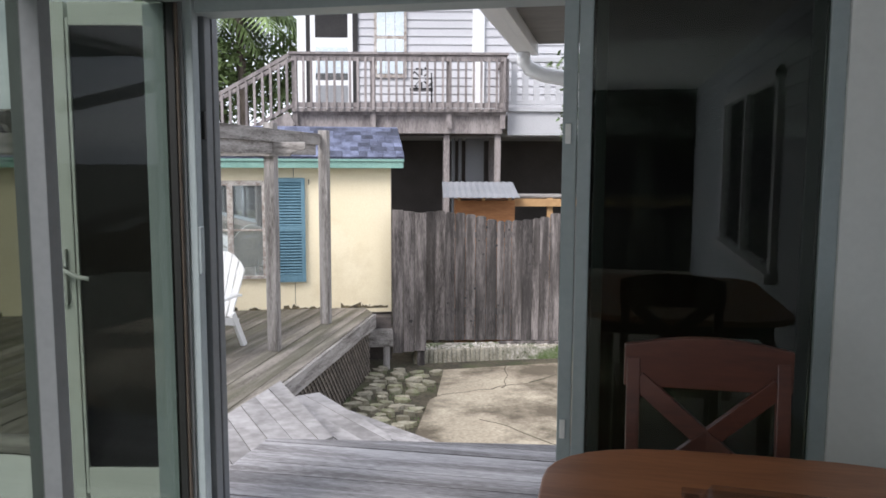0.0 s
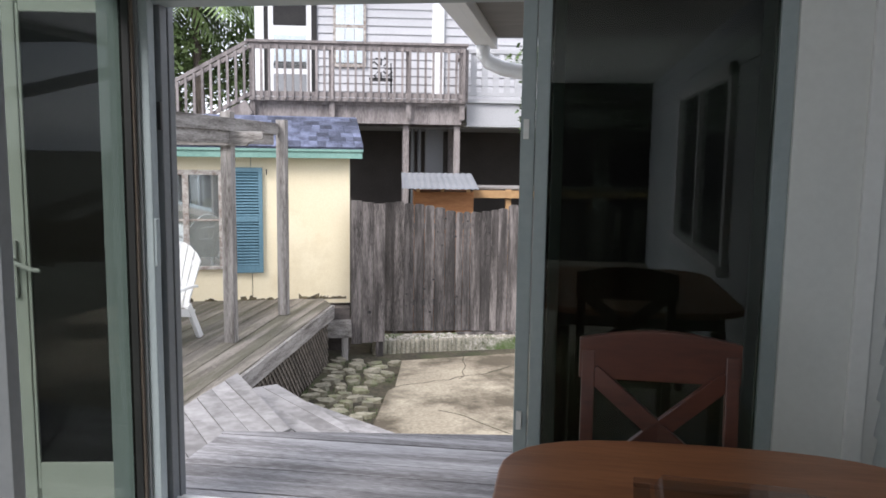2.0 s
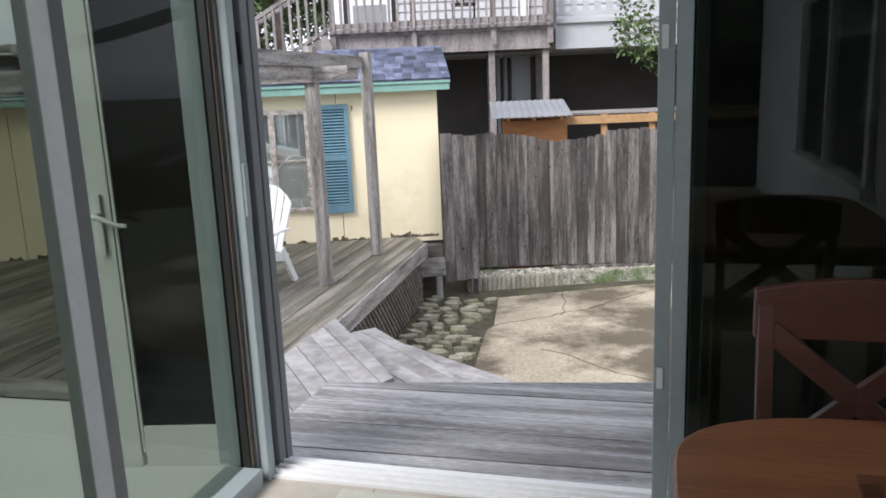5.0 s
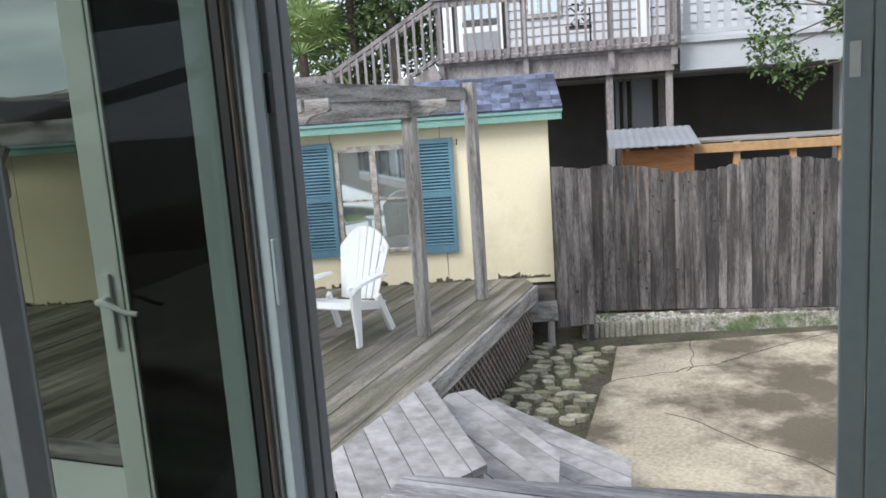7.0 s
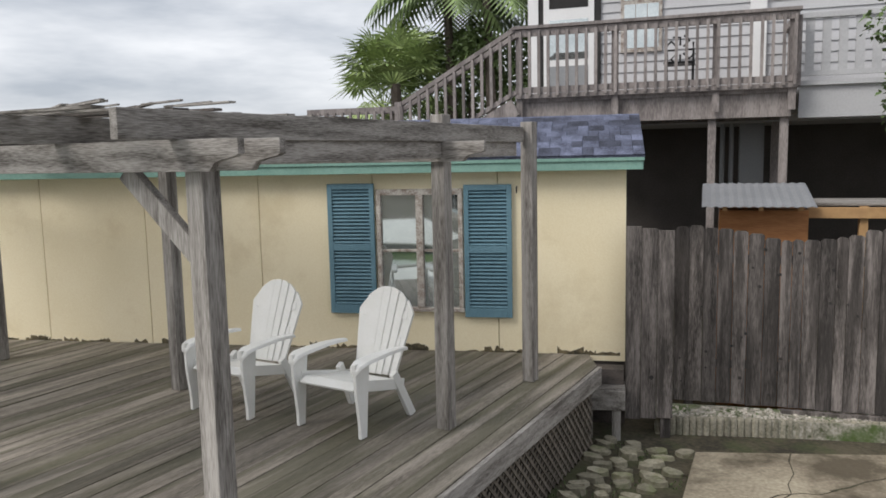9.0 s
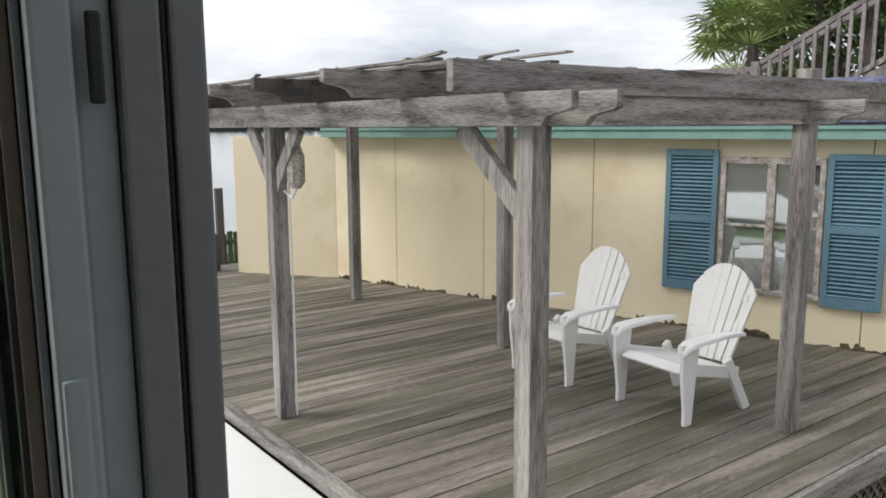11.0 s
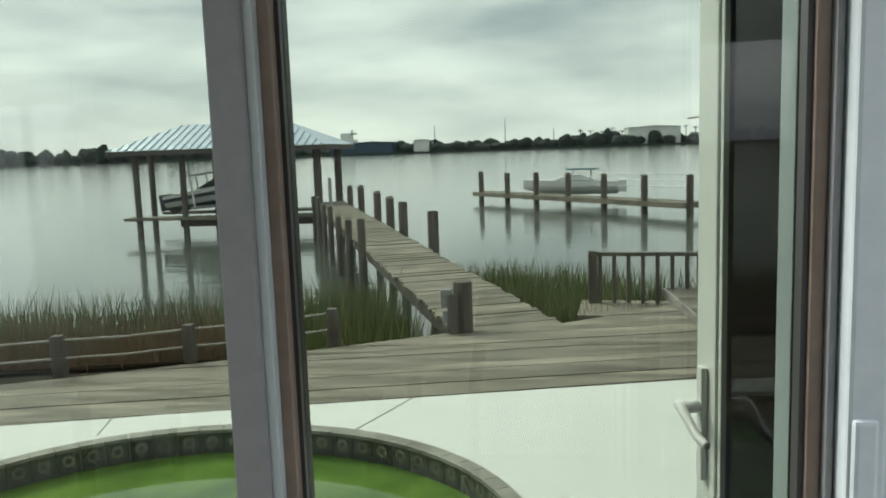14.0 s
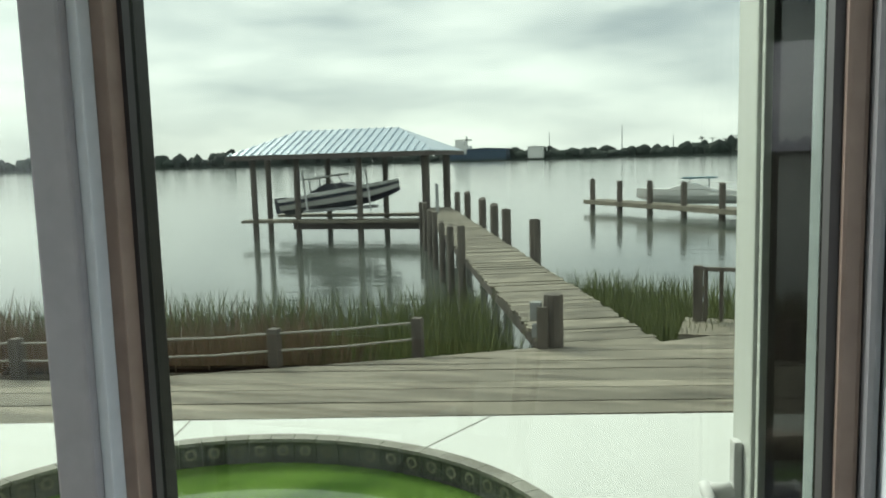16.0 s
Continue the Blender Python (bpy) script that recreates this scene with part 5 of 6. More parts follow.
bpart("beam", (0.08, 3.52, HN - 0.2, HN - 0.1, 1.92, 2.22), M_BALW, balc)
bpart("handrail", (-0.04, 3.60, -0.06, 0.08, 3.20, 3.24), M_BALW, balc); bpart("top_rail", (0.0, 3.56, -0.02, 0.02, 3.10, 3.19), M_BALW, balc)
bpart("bottom_rail", (0.0, 3.56, -0.02, 0.02, 2.34, 2.42), M_BALW, balc)
bpart("side_rail", (3.54, 3.58, 0.02, HN, 3.14, 3.22), M_BALW, balc); bpart("side_rail", (3.54, 3.58, 0.02, HN, 2.36, 2.44), M_BALW, balc)
for k in range(28):
    bpart("baluster", (0.06 + 0.128 * k, 0.098 + 0.128 * k, -0.055, -0.022, 2.30, 3.16), M_BALW, balc)
for k in range(12):
    bpart("baluster", (3.582, 3.62, 0.1 + 0.128 * k, 0.138 + 0.128 * k, 2.30, 3.16), M_BALW, balc)
for xx in (0.0, 1.30, 2.57, 3.47):
    bpart("rail_post", (xx, xx + 0.09, 0.022, 0.06, 2.0, 3.2), M_BALW, balc)
for xx in (2.53, 3.40):
    bpart("post", (xx, xx + 0.10, 0.165, 0.27, ZG, 2.22), M_BALW, balc)
    bpart("post", (xx, xx + 0.10, HN - 0.095, HN - 0.0, ZG, 2.22), M_BALW, balc)
bm = bmesh.new()
# stair running down from the balcony's end
for dz, nm in ((0.95, "stair_handrail"), (0.86, "stair_top_rail"), (0.10, "stair_bottom_rail"), (-0.1, "stringer")):
    bm = bmesh.new(); add_stick(bm, (0.0, 0.0, 2.26 + dz), (-1.75, 0.05, 1.30 + dz), 0.06 if nm != "stringer" else 0.05, 0.06 if nm != "stringer" else 0.24); part(nm, bm, M_BALW, balc)
for k in range(13):
    f = (k + 0.5) / 13
    bpart("stair_baluster", (-1.75 * f - 0.02, -1.75 * f + 0.02, -0.055, -0.02, 2.34 - 0.96 * f, 3.16 - 0.96 * f), M_BALW, balc)
for k in range(8):
    bpart("tread", (-0.24 - 0.22 * k, 0.0 - 0.22 * k, 0.05, 1.1, 2.10 - 0.12 * k, 2.14 - 0.12 * k), M_BALW, balc)
bpart("stair_post", (-1.80, -1.70, -0.02, 0.07, ZG, 2.3), M_BALW, balc)
bpart("lower_rail", (-3.4, -1.75, 0.3, 0.36, 2.16, 2.26), M_BALW, balc); bpart("lower_rail", (-3.4, -1.75, 0.31, 0.35, 1.7, 1.78), M_BALW, balc)
for k in range(12):
    bpart("stair_baluster", (-3.35 + 0.135 * k, -3.31 + 0.135 * k, 0.27, 0.30, 1.6, 2.2), M_BALW, balc)
bpart("stair_post", (-3.42, -3.32, 0.36, 0.44, ZG, 2.2), M_BALW, balc)
grill = thing("porch_ornament", "black iron scrollwork chair on the balcony", "iron chair", m=BM @ pose(2.15, 0.75, 2.272))
bm = bmesh.new()
for a in range(0, 360, 45):
    c_, s_ = math.cos(radians(a)), math.sin(radians(a))
    add_tube(bm, [(0.06 * c_, 0, 0.62 + 0.06 * s_), (0.17 * c_, 0, 0.62 + 0.17 * s_), (0.20 * math.cos(radians(a + 30)), 0, 0.62 + 0.20 * math.sin(radians(a + 30)))], 0.016, 5)
part("back", bm, M_BLACK, grill)
bpart("seat", (-0.2, 0.2, -0.38, 0.0, 0.40, 0.43), M_BLACK, grill)
for xx in (-0.19, 0.16):
    for yy in (-0.37, -0.03):
        bpart("leg", (xx, xx + 0.03, yy, yy + 0.03, 0, 0.40 if yy < -0.1 else 0.62), M_BLACK, grill)

# ---- plants ----
def leafy(name, label, base, rng, trunk_pts, clumps, nleaf, size, leafmat, droop=0.3):
    t = thing(name, label, "tree")
    bm = bmesh.new()
    for pts, r0, r1 in trunk_pts:
        add_tube(bm, pts, r0, 7, r1)
    part("trunk", bm, M_BARK, t)
    bm = bmesh.new()
    for c, rad, n in clumps:
        for k in range(n):
            d = Vector((rng.gauss(0, 1), rng.gauss(0, 1), rng.gauss(0, 0.8))).normalized() * rad * rng.uniform(0.2, 1.0) ** 0.5
            p = Vector(c) + d
            a, e = rng.uniform(0, 6.28), rng.uniform(-0.8, 0.6)
            u = Vector((math.cos(a) * math.cos(e), math.sin(a) * math.cos(e), math.sin(e))); v = u.cross(Vector((rng.uniform(-1, 1), rng.uniform(-1, 1), 1))).normalized()
            L, W = size * rng.uniform(0.6, 1.3), size * rng.uniform(0.25, 0.45)
            q = [bm.verts.new(p), bm.verts.new(p + u * L * 0.5 + v * W), bm.verts.new(p + u * L - Vector((0, 0, L * droop))), bm.verts.new(p + u * L * 0.5 - v * W)]
            bm.faces.new(q)
    part("crown", bm, leafmat, t)
    return t
rt = random.Random(77)
TB = Vector((1.95, 12.9, ZG))
limbs = [([TB, TB + Vector((0.05, 0, 1.2)), TB + Vector((-0.05, 0.05, 2.2)), TB + Vector((0.1, 0, 3.9))], 0.07, 0.035)]
clumps = []
for k in range(16):
    st = TB + Vector((0, 0, rt.uniform(2.7, 3.7)))
    en = st + Vector((rt.uniform(-2.1, 1.0), rt.uniform(-0.7, 0.7), rt.uniform(-0.35, 0.8)))
    mid = (st + en) / 2 + Vector((0, 0, rt.uniform(0.0, 0.25)))
    limbs.append(([st, mid, en], 0.022, 0.006))
    clumps.append((en, 0.34, 200)); clumps.append((mid, 0.28, 110))
leafy("shrub_tree", "small-leaved tree with thin bare limbs behind the fence", TB, rt, limbs, clumps, 0, 0.075, M_LEAF)

def fan_palm(base, h, r, seed, nf=26):
    rng = random.Random(seed)
    t = thing("palm_tree", "green fan palm behind the shed roof", "palm tree", m=pose(*base))
    bm = bmesh.new(); add_tube(bm, [(0, 0, 0), (0.1, 0, h * 0.5), (0, 0.1, h)], 0.22, 8, 0.16); part("trunk", bm, M_BARK, t)
    bm = bmesh.new()
    for k in range(nf):
        a, e = rng.uniform(0, 6.28), rng.uniform(-0.7, 1.3)
        dirv = Vector((math.cos(a) * math.cos(e), math.sin(a) * math.cos(e), math.sin(e)))
        tip = Vector((0, 0, h)) + dirv * r * rng.uniform(0.5, 0.65)
        side = dirv.cross(Vector((0, 0, 1))).normalized(); up = side.cross(dirv)
        for j in range(15):
            b = radians(-105 + 15 * j)
            fd = (dirv * math.cos(b) + side * math.sin(b)).normalized()
            L = r * 0.5 * rng.uniform(0.8, 1.1)
            wv = fd.cross(up).normalized() * L * 0.05
            q = [bm.verts.new(tip), bm.verts.new(tip + fd * L * 0.5 + wv), bm.verts.new(tip + fd * L - Vector((0, 0, L * 0.25))), bm.verts.new(tip + fd * L * 0.5 - wv)]
            bm.faces.new(q)
        add_stick(bm, (0, 0, h), tip, 0.03, 0.02)
    part("crown", bm, M_PALM, t)
def feather_palm(base, h, r, seed):
    rng = random.Random(seed)
    t = thing("palm_tree", "tall feather palm with arching fronds behind the shed", "palm tree", m=pose(*base))
    bm = bmesh.new(); add_tube(bm, [(0, 0, 0), (0.15, 0, h * 0.5), (0, 0, h)], 0.2, 8, 0.14); part("trunk", bm, M_BARK, t)
    bm = bmesh.new()
    for k in range(22):
        a, e = rng.uniform(0, 6.28), rng.uniform(0.0, 1.3)
        p = Vector((0, 0, h)); d = Vector((math.cos(a) * math.cos(e), math.sin(a) * math.cos(e), math.sin(e)))
        for j in range(16):
            q = p + d * r / 16
            side = d.cross(Vector((0, 0, 1))).normalized()
            for sg in (-1, 1):
                L = r * 0.28 * math.sin(math.pi * (j + 1.5) / 18)
                tip = q + side * sg * L + d * L * 0.5 - Vector((0, 0, L * 0.5))
                bm.faces.new([bm.verts.new(p), bm.verts.new(q), bm.verts.new(tip)])
            p = q; d = (d - Vector((0, 0, 0.11))).normalized()
    part("crown", bm, M_FROND, t)
fan_palm((-13.9, 23.4, ZG), 4.9, 2.1, 5, 40)
fan_palm((-15.3, 24.8, ZG), 4.2, 2.0, 6, 34)
feather_palm((-13.6, 26.2, ZG), 8.0, 3.2, 7)
feather_palm((-12.0, 26.0, ZG), 7.8, 3.2, 8)
for i, (bx, by, hh) in enumerate(((-13.2, 27, 7.0), (-15.0, 27.5, 6.6), (-11.6, 28.5, 6.8))):
    r_ = random.Random(90 + i)
    b0 = Vector((bx, by, ZG))
    leafy("tree", "leafy dark green tree beyond the shed", b0, r_, [([b0, b0 + Vector((0, 0, hh * 0.7))], 0.2, 0.08)], [(b0 + Vector((r_.uniform(-1.6, 1.6), r_.uniform(-1, 1), hh * r_.uniform(0.55, 1.0))), 1.0, 260) for _ in range(9)], 0, 0.24, M_FROND)

# ---- boardwalk, rope rail, dock ----
bw = thing("boardwalk", "weathered boardwalk between pool deck and marsh", "boardwalk", kind="structure")
boards("plank", [(-3.9, -8.0), (-5.9, -8.0), (-6.55, -2.07), (-7.39, -0.18), (-8.0, 1.0), (-8.0, 5.0), (-6.98, 5.0)], 102, 0.2, 0.008, ZP - 0.06, ZP + 0.004, M_WALK, bw, 0.004)
boards("plank", [(-8.004, 1.0), (-8.53, 2.03), (-8.99, 3.32), (-10.2, 5.0), (-8.004, 5.0)], 102, 0.2, 0.008, ZP - 0.06, ZP + 0.004, M_WALK, bw, 0.004)
bm = bmesh.new(); add_prism(bm, [(-4.1, -7.9), (-5.8, -7.9), (-6.45, -2.07), (-8.4, 2.03), (-8.9, 3.3), (-10.0, 4.95), (-7.1, 4.9)], -1.5, ZP - 0.065); part("frame", bm, M_DARKB, bw)
def rope_post(x, y, h):
    t = thing("rope_post", "short square wooden post of the rope rail", "post", "rope rail posts", m=pose(x, y, ZP - 0.3))
    bm = bmesh.new(); add_box(bm, -0.055, 0.055, -0.055, 0.055, 0, h + 0.3); part("post", bm, M_PILE, t, bevel=0.01)
rps = [(-6.1, -6.0), (-6.35, -4.4), (-6.55, -2.9), (-6.89, -1.6), (-7.34, -0.47), (-8.06, 0.83)]
for x, y in rps:
    rope_post(x, y, 0.40)
rail = thing("rope_rail", "two slack pale ropes strung between posts", "rope")
for dz in (-0.09, -0.27):
    for (xa, ya), (xb, yb) in zip(rps, rps[1:]):
        bm = bmesh.new(); add_tube(bm, [(xa, ya, ZP + 0.40 + dz + 0.04), ((xa + xb) / 2, (ya + yb) / 2, ZP + 0.425 + dz), (xb, yb, ZP + 0.40 + dz + 0.04)], 0.012, 6); part("rope", bm, M_ROPE, rail)
gp = thing("dock_gate", "dark wooden railing beside the dock", "railing")
ga, gb = Vector((-10.64, 3.79, -0.62)), Vector((-10.3, 6.6, -0.62))
for f in (0.0, 0.5, 1.0):
    p = ga.lerp(gb, f); bm = bmesh.new(); add_box(bm, p.x - 0.06, p.x + 0.06, p.y - 0.06, p.y + 0.06, ZW, 0.10); part("post", bm, M_PILE, gp)
bm = bmesh.new(); add_stick(bm, ga + Vector((0, 0, 0.68)), gb + Vector((0, 0, 0.68)), 0.08, 0.05); part("top_rail", bm, M_PILE, gp)
for k in range(15):
    p = ga.lerp(gb, (k + 0.5) / 15); bm = bmesh.new(); add_box(bm, p.x - 0.02, p.x + 0.02, p.y - 0.025, p.y + 0.025, -0.62, 0.05); part("baluster", bm, M_PILE, gp)
bm = bmesh.new(); add_stick(bm, ga + Vector((0.3, -0.2, -0.02)), gb + Vector((0.3, 0, -0.02)), 1.0, 0.06); part("floor", bm, M_WALK, gp)

# ---- dock ----
DK0, DK1 = Vector((-8.79, 2.83, -0.60)), Vector((-33.5, -6.1, -0.60))
dkd = (DK1 - DK0).normalized(); dks = Vector((-dkd.y, dkd.x, 0))
dk_len = (DK1 - DK0).length
dk_ang = math.degrees(math.atan2(dkd.y, dkd.x))
dock = thing("dock", "long weathered plank dock running out over the water", "dock", kind="structure")
bm = bmesh.new(); add_box(bm, -0.069, 0.069, -0.66, 0.66, -0.04, 0.0); dme = mesh_of("plank", bm, M_DOCK)
rd = random.Random(55)
for k in range(265):
    f = 0.15 * k + 0.07
    if f > dk_len:
        break
    p = DK0 + dkd * f
    piece("plank", dme, dock, pose(p.x, p.y, p.z + rd.uniform(-0.008, 0.008), 0, rd.uniform(-1, 1), dk_ang + rd.uniform(-1.2, 1.2)) @ Matrix.Translation((0, rd.uniform(-0.04, 0.04), 0)))
for sd in (-0.6, 0.6):
    bm = bmesh.new(); add_stick(bm, DK0 + dks * sd + Vector((0, 0, -0.14)), DK1 + dks * sd + Vector((0, 0, -0.14)), 0.06, 0.18); part("stringer", bm, M_DARKB, dock)
def pile(p, h, r=0.13, lab="dark round timber pile standing in the water", grp="dock piles"):
    t = thing("dock_pile", lab, "pile", grp, m=pose(p[0], p[1], ZW - 0.8))
    bm = bmesh.new(); add_tube(bm, [(0, 0, 0), (rd.uniform(-0.02, 0.02), 0, 0.8 - ZW + h - 0.02), (0, 0, 0.8 - ZW + h)], r, 9, r * 0.92)
    part("shaft", bm, M_PILE, t)
left_f = [8.2, 10.8, 13.4, 16.0, 18.6, 21.2, 23.8]
for i, f in enumerate(left_f):
    p = DK0 + dkd * f + dks * 0.78
    pile(p, -0.22 + 0.12 * (i % 2) if i else 0.12, 0.09)
for f, h in ((8.6, 0.16), (12.4, 0.14), (14.6, 0.14), (17.2, 0.18), (21.5, 0.2), (25.3, 0.05)):
    p = DK0 + dkd * f - dks * 0.88
    pile(p, h, 0.13)
box_post = thing("power_pedestal", "thick dark post with grey electric boxes at the dock", "electric post", m=pose(-8.62, 2.20, ZP))
bm = bmesh.new(); add_tube(bm, [(0, 0, 0), (0, 0, 0.56), (0, 0, 0.58)], 0.11, 10, 0.105); part("post", bm, M_PILE, box_post)
boxpart("post_board", (0.10, 0.15, -0.16, -0.04, 0, 0.46), M_PILE, box_post)
boxpart("meter_box", (0.0, 0.10, -0.24, -0.12, 0.30, 0.50), M_METERS, box_post)
boxpart("meter_box", (0.02, 0.12, -0.22, -0.13, 0.12, 0.26), M_METERS, box_post)
bm = bmesh.new(); add_tube(bm, [(0.06, -0.18, 0.12), (0.07, -0.16, 0.04), (0.08, -0.1, 0.0)], 0.012, 6); part("conduit", bm, M_METERS, box_post)
lad = thing("dock_ladder", "slim aluminium ladder hoops on the dock", "ladder")
for k in range(4):
    p = DK0 + dkd * (22 + 0.35 * k) + dks * 0.2
    bm = bmesh.new(); add_tube(bm, [(p.x, p.y, -0.6), (p.x, p.y, 0.55)], 0.025, 6); part("hoop", bm, M_STEEL, lad)

# ---- boat house with its lifted boat ----
bh = thing("boathouse", "open boathouse on piles with a blue metal hip roof", "boathouse", m=pose(-32.8, -6.3, -0.995) @ Matrix.Diagonal((0.77, 0.77, 1.105, 1)))
# local: x away from the shore, y along the river; the long side faces the house
for x, y in ((0, 0), (0, -4.0), (0, -7.9), (0.2, -10.6), (-4.6, 0), (-4.6, -4.0), (-4.6, -7.9), (-3.2, -11.4)):
    bm = bmesh.new(); add_tube(bm, [(x, y, ZW - 0.6), (x, y, 2.55)], 0.23 if y > -1 else 0.18, 9); part("pile", bm, M_PILE, bh)
boxpart("walkway", (-0.6, 0.5, -11.4, 0.6, -0.17, -0.05), M_DOCK, bh); boxpart("walkway", (-5.2, -4.2, -11.4, 0.6, -0.17, -0.05), M_DOCK, bh)
boxpart("girder", (-0.1, 0.1, -8.2, 0.6, -0.45, -0.175), M_DARKB, bh)
bm = bmesh.new()
x0, x1, y0, y1 = -5.8, 1.0, -11.9, 0.8
ev = [bm.verts.new(p) for p in ((x0, y0, 2.62), (x1, y0, 2.62), (x1, y1, 2.62), (x0, y1, 2.62))]
rg = [bm.verts.new(p) for p in ((-2.4, y0 + 3.1, 3.62), (-2.4, y1 - 3.1, 3.62))]
bm.faces.new((ev[0], ev[1], rg[0])); bm.faces.new((ev[1], ev[2], rg[1], rg[0])); bm.faces.new((ev[2], ev[3], rg[1])); bm.faces.new((ev[3], ev[0], rg[0], rg[1])); bm.faces.new(ev[::-1])
part("roof", bm, M_ROOFB, bh)
for k in range(27):
    y = y0 + 0.25 + (y1 - y0 - 0.5) * k / 26
    edge = min(y - y0, y1 - y)
    f = min(1.0, edge / 3.1)
    bm = bmesh.new(); add_stick(bm, (x1, y, 2.64), (x1 + (-2.4 - x1) * f, y, 2.64 + 1.0 * f), 0.05, 0.06); part("seam", bm, M_ROOFB, bh)
boxpart("eave_board", (x1 - 0.02, x1 + 0.03, y0, y1, 2.42, 2.60), M_DARKB, bh)
boxpart("eave_board", (x0, x1 - 0.03, y1 - 0.02, y1 + 0.03, 2.42, 2.60), M_DARKB, bh)

def motorboat(m, L, lab, hull2):
    b = thing("motor_boat", lab, "boat", m=m)
    # stations along the hull, bow towards +y
    def hull_part(name, lo, hi, mt):
        bm = bmesh.new(); rings = []
        for k in range(13):
            f = k / 12; y = -L / 2 + L * f
            w = L * 0.15 * (1 - max(0, (f - 0.45) / 0.55) ** 2.2); keel = 0.0 + 0.55 * max(0, (f - 0.6) / 0.4) ** 2 * L * 0.13; sheer = L * 0.135 + L * 0.03 * f
            def at(h):
                z = keel + (sheer - keel) * h
                ww = w * min(1.0, 0.25 + 0.95 * h ** 0.55)
                return ww, z
            (wl_, zl), (wh, zh) = at(lo), at(hi)
            rings.append([bm.verts.new((-wl_, y, zl)), bm.verts.new((wl_, y, zl)), bm.verts.new((wh, y, zh)), bm.verts.new((-wh, y, zh))])
        for r0_, r1_ in zip(rings, rings[1:]):
            for i in range(4):
                bm.faces.new((r0_[i], r0_[(i + 1) % 4], r1_[(i + 1) % 4], r1_[i]))
        bm.faces.new(rings[0][::-1]); bm.faces.new(rings[-1])
        bmesh.ops.remove_doubles(bm, verts=bm.verts, dist=0.001)
        part(name, bm, mt, b)
    hull_part("hull_bottom", 0.0, 0.32, M_BOATD if hull2 else M_BOATW)
    hull_part("hull_side", 0.32, 0.60, M_BOATW)
    hull_part("hull_stripe", 0.60, 0.80, M_BOATD if hull2 else M_BOATW)
    hull_part("gunwale", 0.80, 1.0, M_BOATW)
    z = L * 0.15
    bm = bmesh.new(); add_prism(bm, [(-L * 0.25, z), (L * 0.16, z + 0.05), (L * 0.05, z + L * 0.05), (-L * 0.1, z + L * 0.055)], -L * 0.1, L * 0.1, Matrix(((0, 0, 1, 0), (1, 0, 0, 0), (0, 1, 0, 0), (0, 0, 0, 1)))); part("cabin", bm, M_BOATD if hull2 else M_BOATW, b)
    bm = bmesh.new()
    for xx in (-L * 0.1, L * 0.1):
        add_tube(bm, [(xx, -L * 0.22, z), (xx, -L * 0.22, z + L * 0.11)], 0.03, 6); add_tube(bm, [(xx, L * 0.02, z), (xx, -L * 0.05, z + L * 0.11)], 0.03, 6)
    part("top_poles", bm, M_STEEL, b)
    bm = bmesh.new(); add_box(bm, -L * 0.12, L * 0.12, -L * 0.30, L * 0.04, z + L * 0.11, z + L * 0.122); part("canopy", bm, M_WTRIM if hull2 else M_CANVAS, b, bevel=0.03)
    bm = bmesh.new(); add_box(bm, -0.25, 0.25, -L / 2 - 0.5, -L / 2 + 0.02, L * 0.02, L * 0.15); part("outboard", bm, M_BOATD if hull2 else M_BOATW, b, bevel=0.05)
    return b
motorboat(pose(-34.6, -10.9, -0.62, 7, 0, 0), 5.8, "white motor boat with navy stripe hanging in a lift", True)
motorboat(pose(-47.4, 5.0, -1.45, 0, 0, 175), 5.6, "white open motor boat with a teal canopy moored", False)
lift = thing("boat_lift", "white slings and beam cradle holding the boat", "boat lift")
for yy in (-12.4, -9.3):
    bm = bmesh.new(); add_tube(bm, [(-33.4, yy, 1.2), (-33.4, yy + 0.2, -0.7)], 0.045, 6); part("sling", bm, M_WTRIM, lift)
bm = bmesh.new(); add_stick(bm, (-34.0, -12.6, -0.75), (-34.0, -9.0, -0.55), 0.3, 0.14); part("cradle", bm, M_STEEL, lift)
# second pier
p2 = thing("far_pier", "low neighbouring pier with dark piles and moored boat", "pier", kind="structure")
A2, B2 = Vector((-50, -0.45, -1.40)), Vector((-36.5, 10.2, -1.40))
bm = bmesh.new(); add_stick(bm, A2, B2, 1.5, 0.25); part("deck_float", bm, M_DOCK, p2)
for k in range(8):
    p = A2.lerp(B2, k / 6.2) + Vector((0.75, 0, 0)); pile(p, -0.05, 0.17, "dark timber pile beside the low pier", "pier piles")
bm = bmesh.new()
for dz in (0.75, 1.05, 1.35):
    add_tube(bm, [A2.lerp(B2, 0.6) + Vector((-0.6, 0, dz)), B2 + Vector((-0.6, 0, dz))], 0.02, 5)
part("rail_wires", bm, M_STEEL, p2)

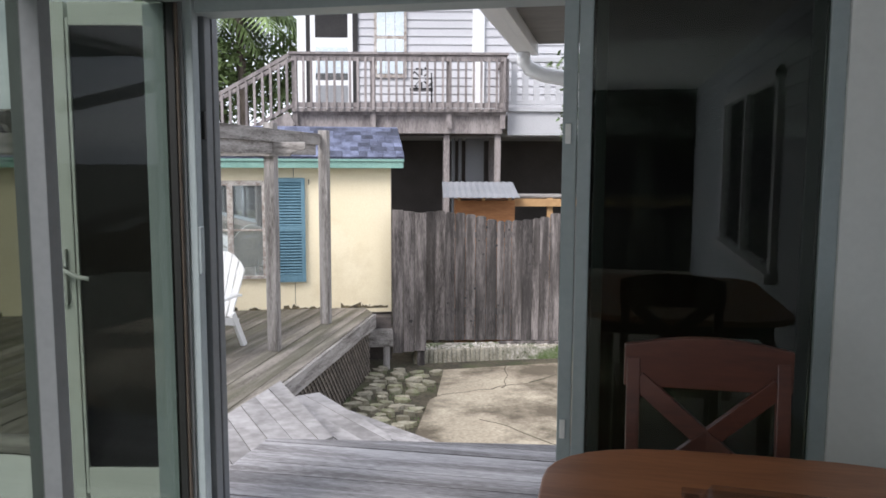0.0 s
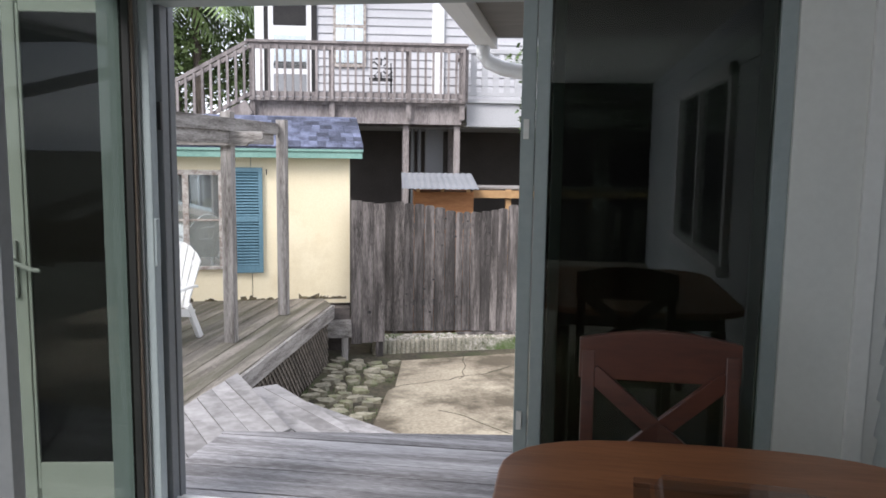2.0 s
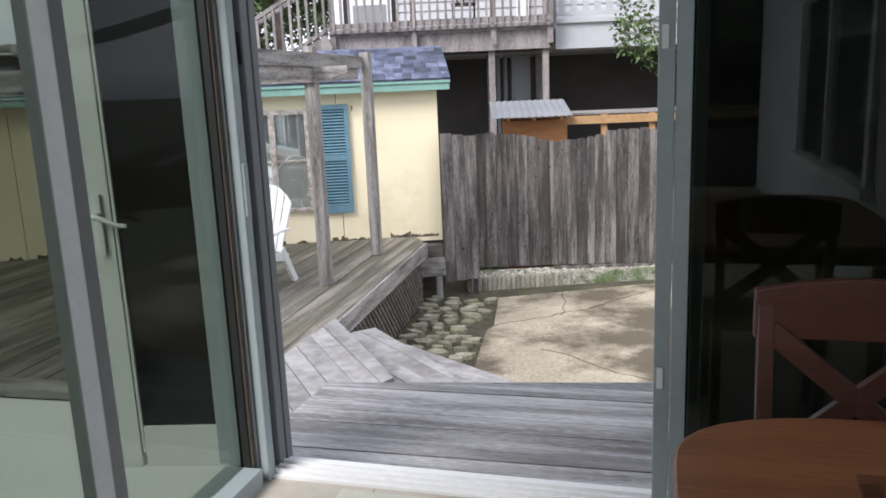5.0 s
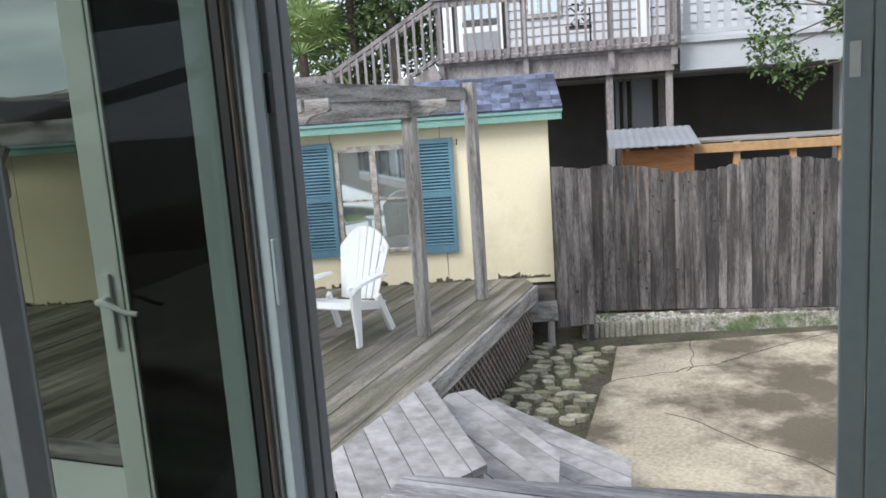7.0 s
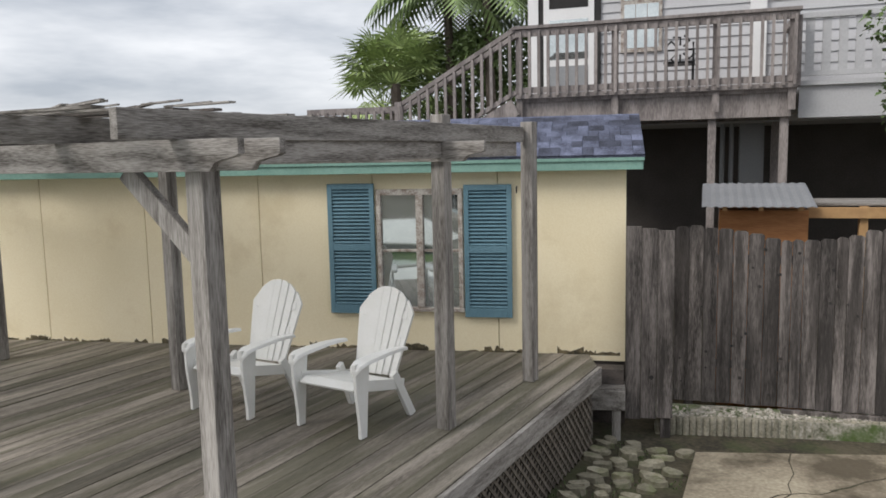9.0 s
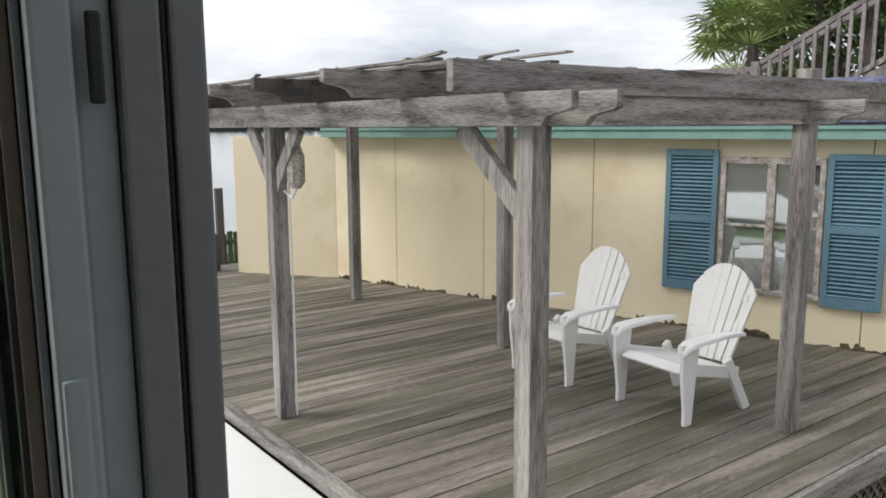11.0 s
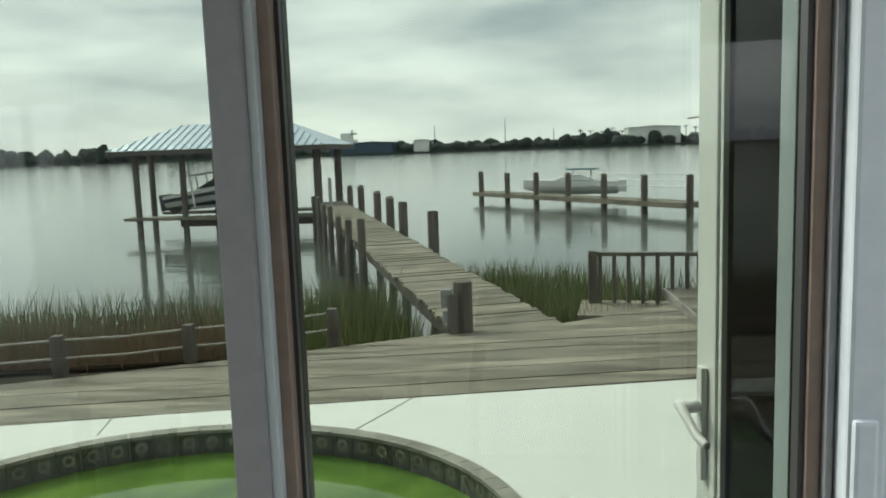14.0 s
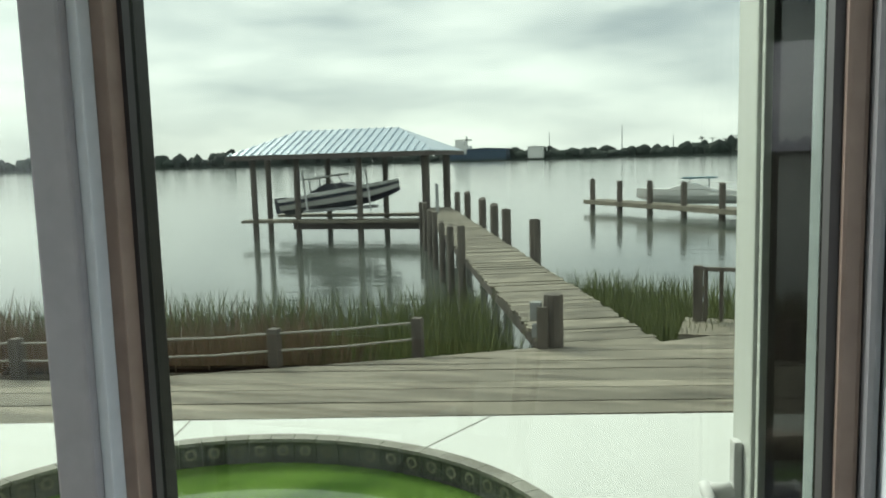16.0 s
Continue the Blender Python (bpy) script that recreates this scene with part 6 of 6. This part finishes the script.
# ---- marsh grass ----
def grass(name, lab, region, n, h0, h1, mt, seed, z):
    rng = random.Random(seed)
    vs, fs = [], []
    while len(fs) < n:
        x, y = region(rng)
        a = rng.uniform(0, 6.28); w = rng.uniform(0.008, 0.018); h = rng.uniform(h0, h1); lean = rng.uniform(0, 0.35) * h; b = rng.uniform(0, 6.28)
        dx, dy = w * math.cos(a), w * math.sin(a); lx, ly = lean * math.cos(b), lean * math.sin(b)
        i = len(vs)
        vs += [(x - dx, y - dy, z), (x + dx, y + dy, z), (x + dx * 0.7 + lx * 0.4, y + dy * 0.7 + ly * 0.4, z + h * 0.6), (x - dx * 0.7 + lx * 0.4, y - dy * 0.7 + ly * 0.4, z + h * 0.6), (x + lx, y + ly, z + h)]
        fs += [(i, i + 1, i + 2, i + 3), (i + 3, i + 2, i + 4)]
    me = bpy.data.meshes.new(name); me.from_pydata(vs, [], fs); me.materials.append(mt)
    return tagged(new(name, me), lab, "grass", kind="stuff")
def reg_left(rng):
    while True:
        y = rng.uniform(-12, 1.9); e = -6.7 - 0.483 * (y + 2.07) if y > -2.07 else -6.7 + 0.11 * -(y + 2.07)
        x = e - rng.uniform(0.05, 5.0)
        f = (x - DK0.x) / dkd.x
        if y < DK0.y + dkd.y * f - 0.9 and (y > -3 or noise.noise(Vector((x, y, 0)) * 0.6) > -0.35):
            return x, y
def reg_red(rng):
    while True:
        y = rng.uniform(-12, 0.2); e = -6.75 - 0.483 * (y + 2.07) if y > -2.07 else -6.75 + 0.11 * -(y + 2.07)
        x = e - abs(rng.gauss(0, 1.1))
        if noise.noise(Vector((x, y, 5)) * 0.7) > -0.25 and rng.random() < min(1.0, (0.8 - y) / 2.0):
            return x, y
def reg_right(rng):
    while True:
        x = rng.uniform(-14.5, -9.3); f = (x - DK0.x) / dkd.x; y = DK0.y + dkd.y * f + 0.75 + abs(rng.gauss(0, 1.6))
        if y < 9 and x < -9.9 - 0.2 * (y - 4):
            return x, y
grass("marsh_grass", "tall green marsh grass along the water", reg_left, 26000, 0.8, 1.4, M_GRASS, 1, ZW + 0.2)
grass("marsh_grass", "dry reddish marsh plants behind the rope rail", reg_red, 26000, 1.0, 1.6, M_GRASSR, 2, ZW + 0.2)
grass("marsh_grass", "green marsh grass beside the dock", reg_right, 12000, 0.75, 1.3, M_GRASS, 3, ZW + 0.2)

# ---- far shore ----
rsx = random.Random(101)
def tree_line(name, x, y0, y1, hmin, hmax, step, lab):
    bm = bmesh.new()
    y = y0
    while y < y1:
        h = rsx.uniform(hmin, hmax) * (0.8 + 0.6 * noise.noise(Vector((y * 0.008, 1, 0)))) * (1.5 if y < -190 else 1.0); w = rsx.uniform(4, 9)
        bmesh.ops.create_icosphere(bm, subdivisions=2, radius=1.0, matrix=Matrix.Translation((x + rsx.uniform(-15, 15), y, ZW + h * 0.45)) @ Matrix.Diagonal((w * 0.6, w, h * 0.55, 1)))
        y += step
    for v in bm.verts:
        v.co += Vector((0, noise.noise(v.co * 0.15) * 2.5, noise.noise(v.co * 0.21 + Vector((3, 0, 0))) * 2.4))
    return tagged(make(name, bm, M_SHORE), lab, "woods", kind="stuff")
tree_line("far_woods", -640, -700, 700, 7, 13, 5, "dark line of trees on the far shore")
bm = bmesh.new(); add_box(bm, -2500, -615, -4000, 4000, ZW - 1, ZW + 1.5); tagged(make("far_bank", bm, M_SHORE), "low far bank of the river", kind="structure")
def fbuild(x, y, w, h, mt, lab, z=-0.5):
    t = thing("far_building", lab, "building", m=pose(x, y, z))
    bm = bmesh.new(); add_box(bm, -15, 15, -w / 2, w / 2, 0, h); part("wall", bm, mt, t)
    bm = bmesh.new(); add_prism(bm, [(-w / 2 - 1, h), (w / 2 + 1, h), (0, h + h * 0.10)], -16, 16, Matrix(((0, 0, 1, 0), (1, 0, 0, 0), (0, 1, 0, 0), (0, 0, 0, 1)))); part("roof", bm, mt, t)
fbuild(-635, -128, 32, 8.5, M_BLDG, "long blue industrial shed on the far shore")
fbuild(-635, -88, 12, 9, M_BOATW, "small white building on the far shore")
fbuild(-650, 95, 40, 13, M_BOATW, "low white building among far trees")
crane = thing("yacht_superstructure", "white bridge of a ship beside the far sheds", "ship", m=pose(-640, -152, 4.0))
for b in ((-6, 6, -7, 7, 0, 7), (-5, 5, -5, 2, 7, 11), (-1, 1, 3, 4.5, 7, 15), (-1, 1, -6, 8, 11, 12.5)):
    boxpart("deck_house", b, M_BOATW, crane, bevel=0)
boxpart("hull", (-8, 8, -14, 14, -5.5, 0), M_BLDG, crane, bevel=0)
for x, y, h in ((-690, -24, 26), (-690, -86, 22), (-690, 18, 16), (-690, -220, 18), (-690, -270, 16), (-690, 70, 14)):
    t = thing("radio_mast", "thin grey lattice mast on the horizon", "mast", "far masts", m=pose(x, y, -0.5))
    bm = bmesh.new(); add_tube(bm, [(0, 0, 0), (0, 0, h)], 0.5, 5, 0.25); part("mast", bm, M_STEEL, t)
for k in range(14):
    t = thing("far_palm", "tiny palm silhouette on the far shore", "palm tree", "far palms", m=pose(-650, 40 + 7.5 * k + rsx.uniform(-2, 2), 0))
    h = rsx.uniform(10, 13)
    bm = bmesh.new(); add_tube(bm, [(0, 0, 0), (0, 0, h)], 0.35, 5); part("trunk", bm, M_SHORE, t)
    bm = bmesh.new()
    for j in range(9):
        a = 2 * math.pi * j / 9; add_stick(bm, (0, 0, h), (2.6 * math.cos(a), 2.6 * math.sin(a), h + rsx.uniform(-1.2, 1.2)), 0.7, 0.15)
    part("crown", bm, M_SHORE, t)
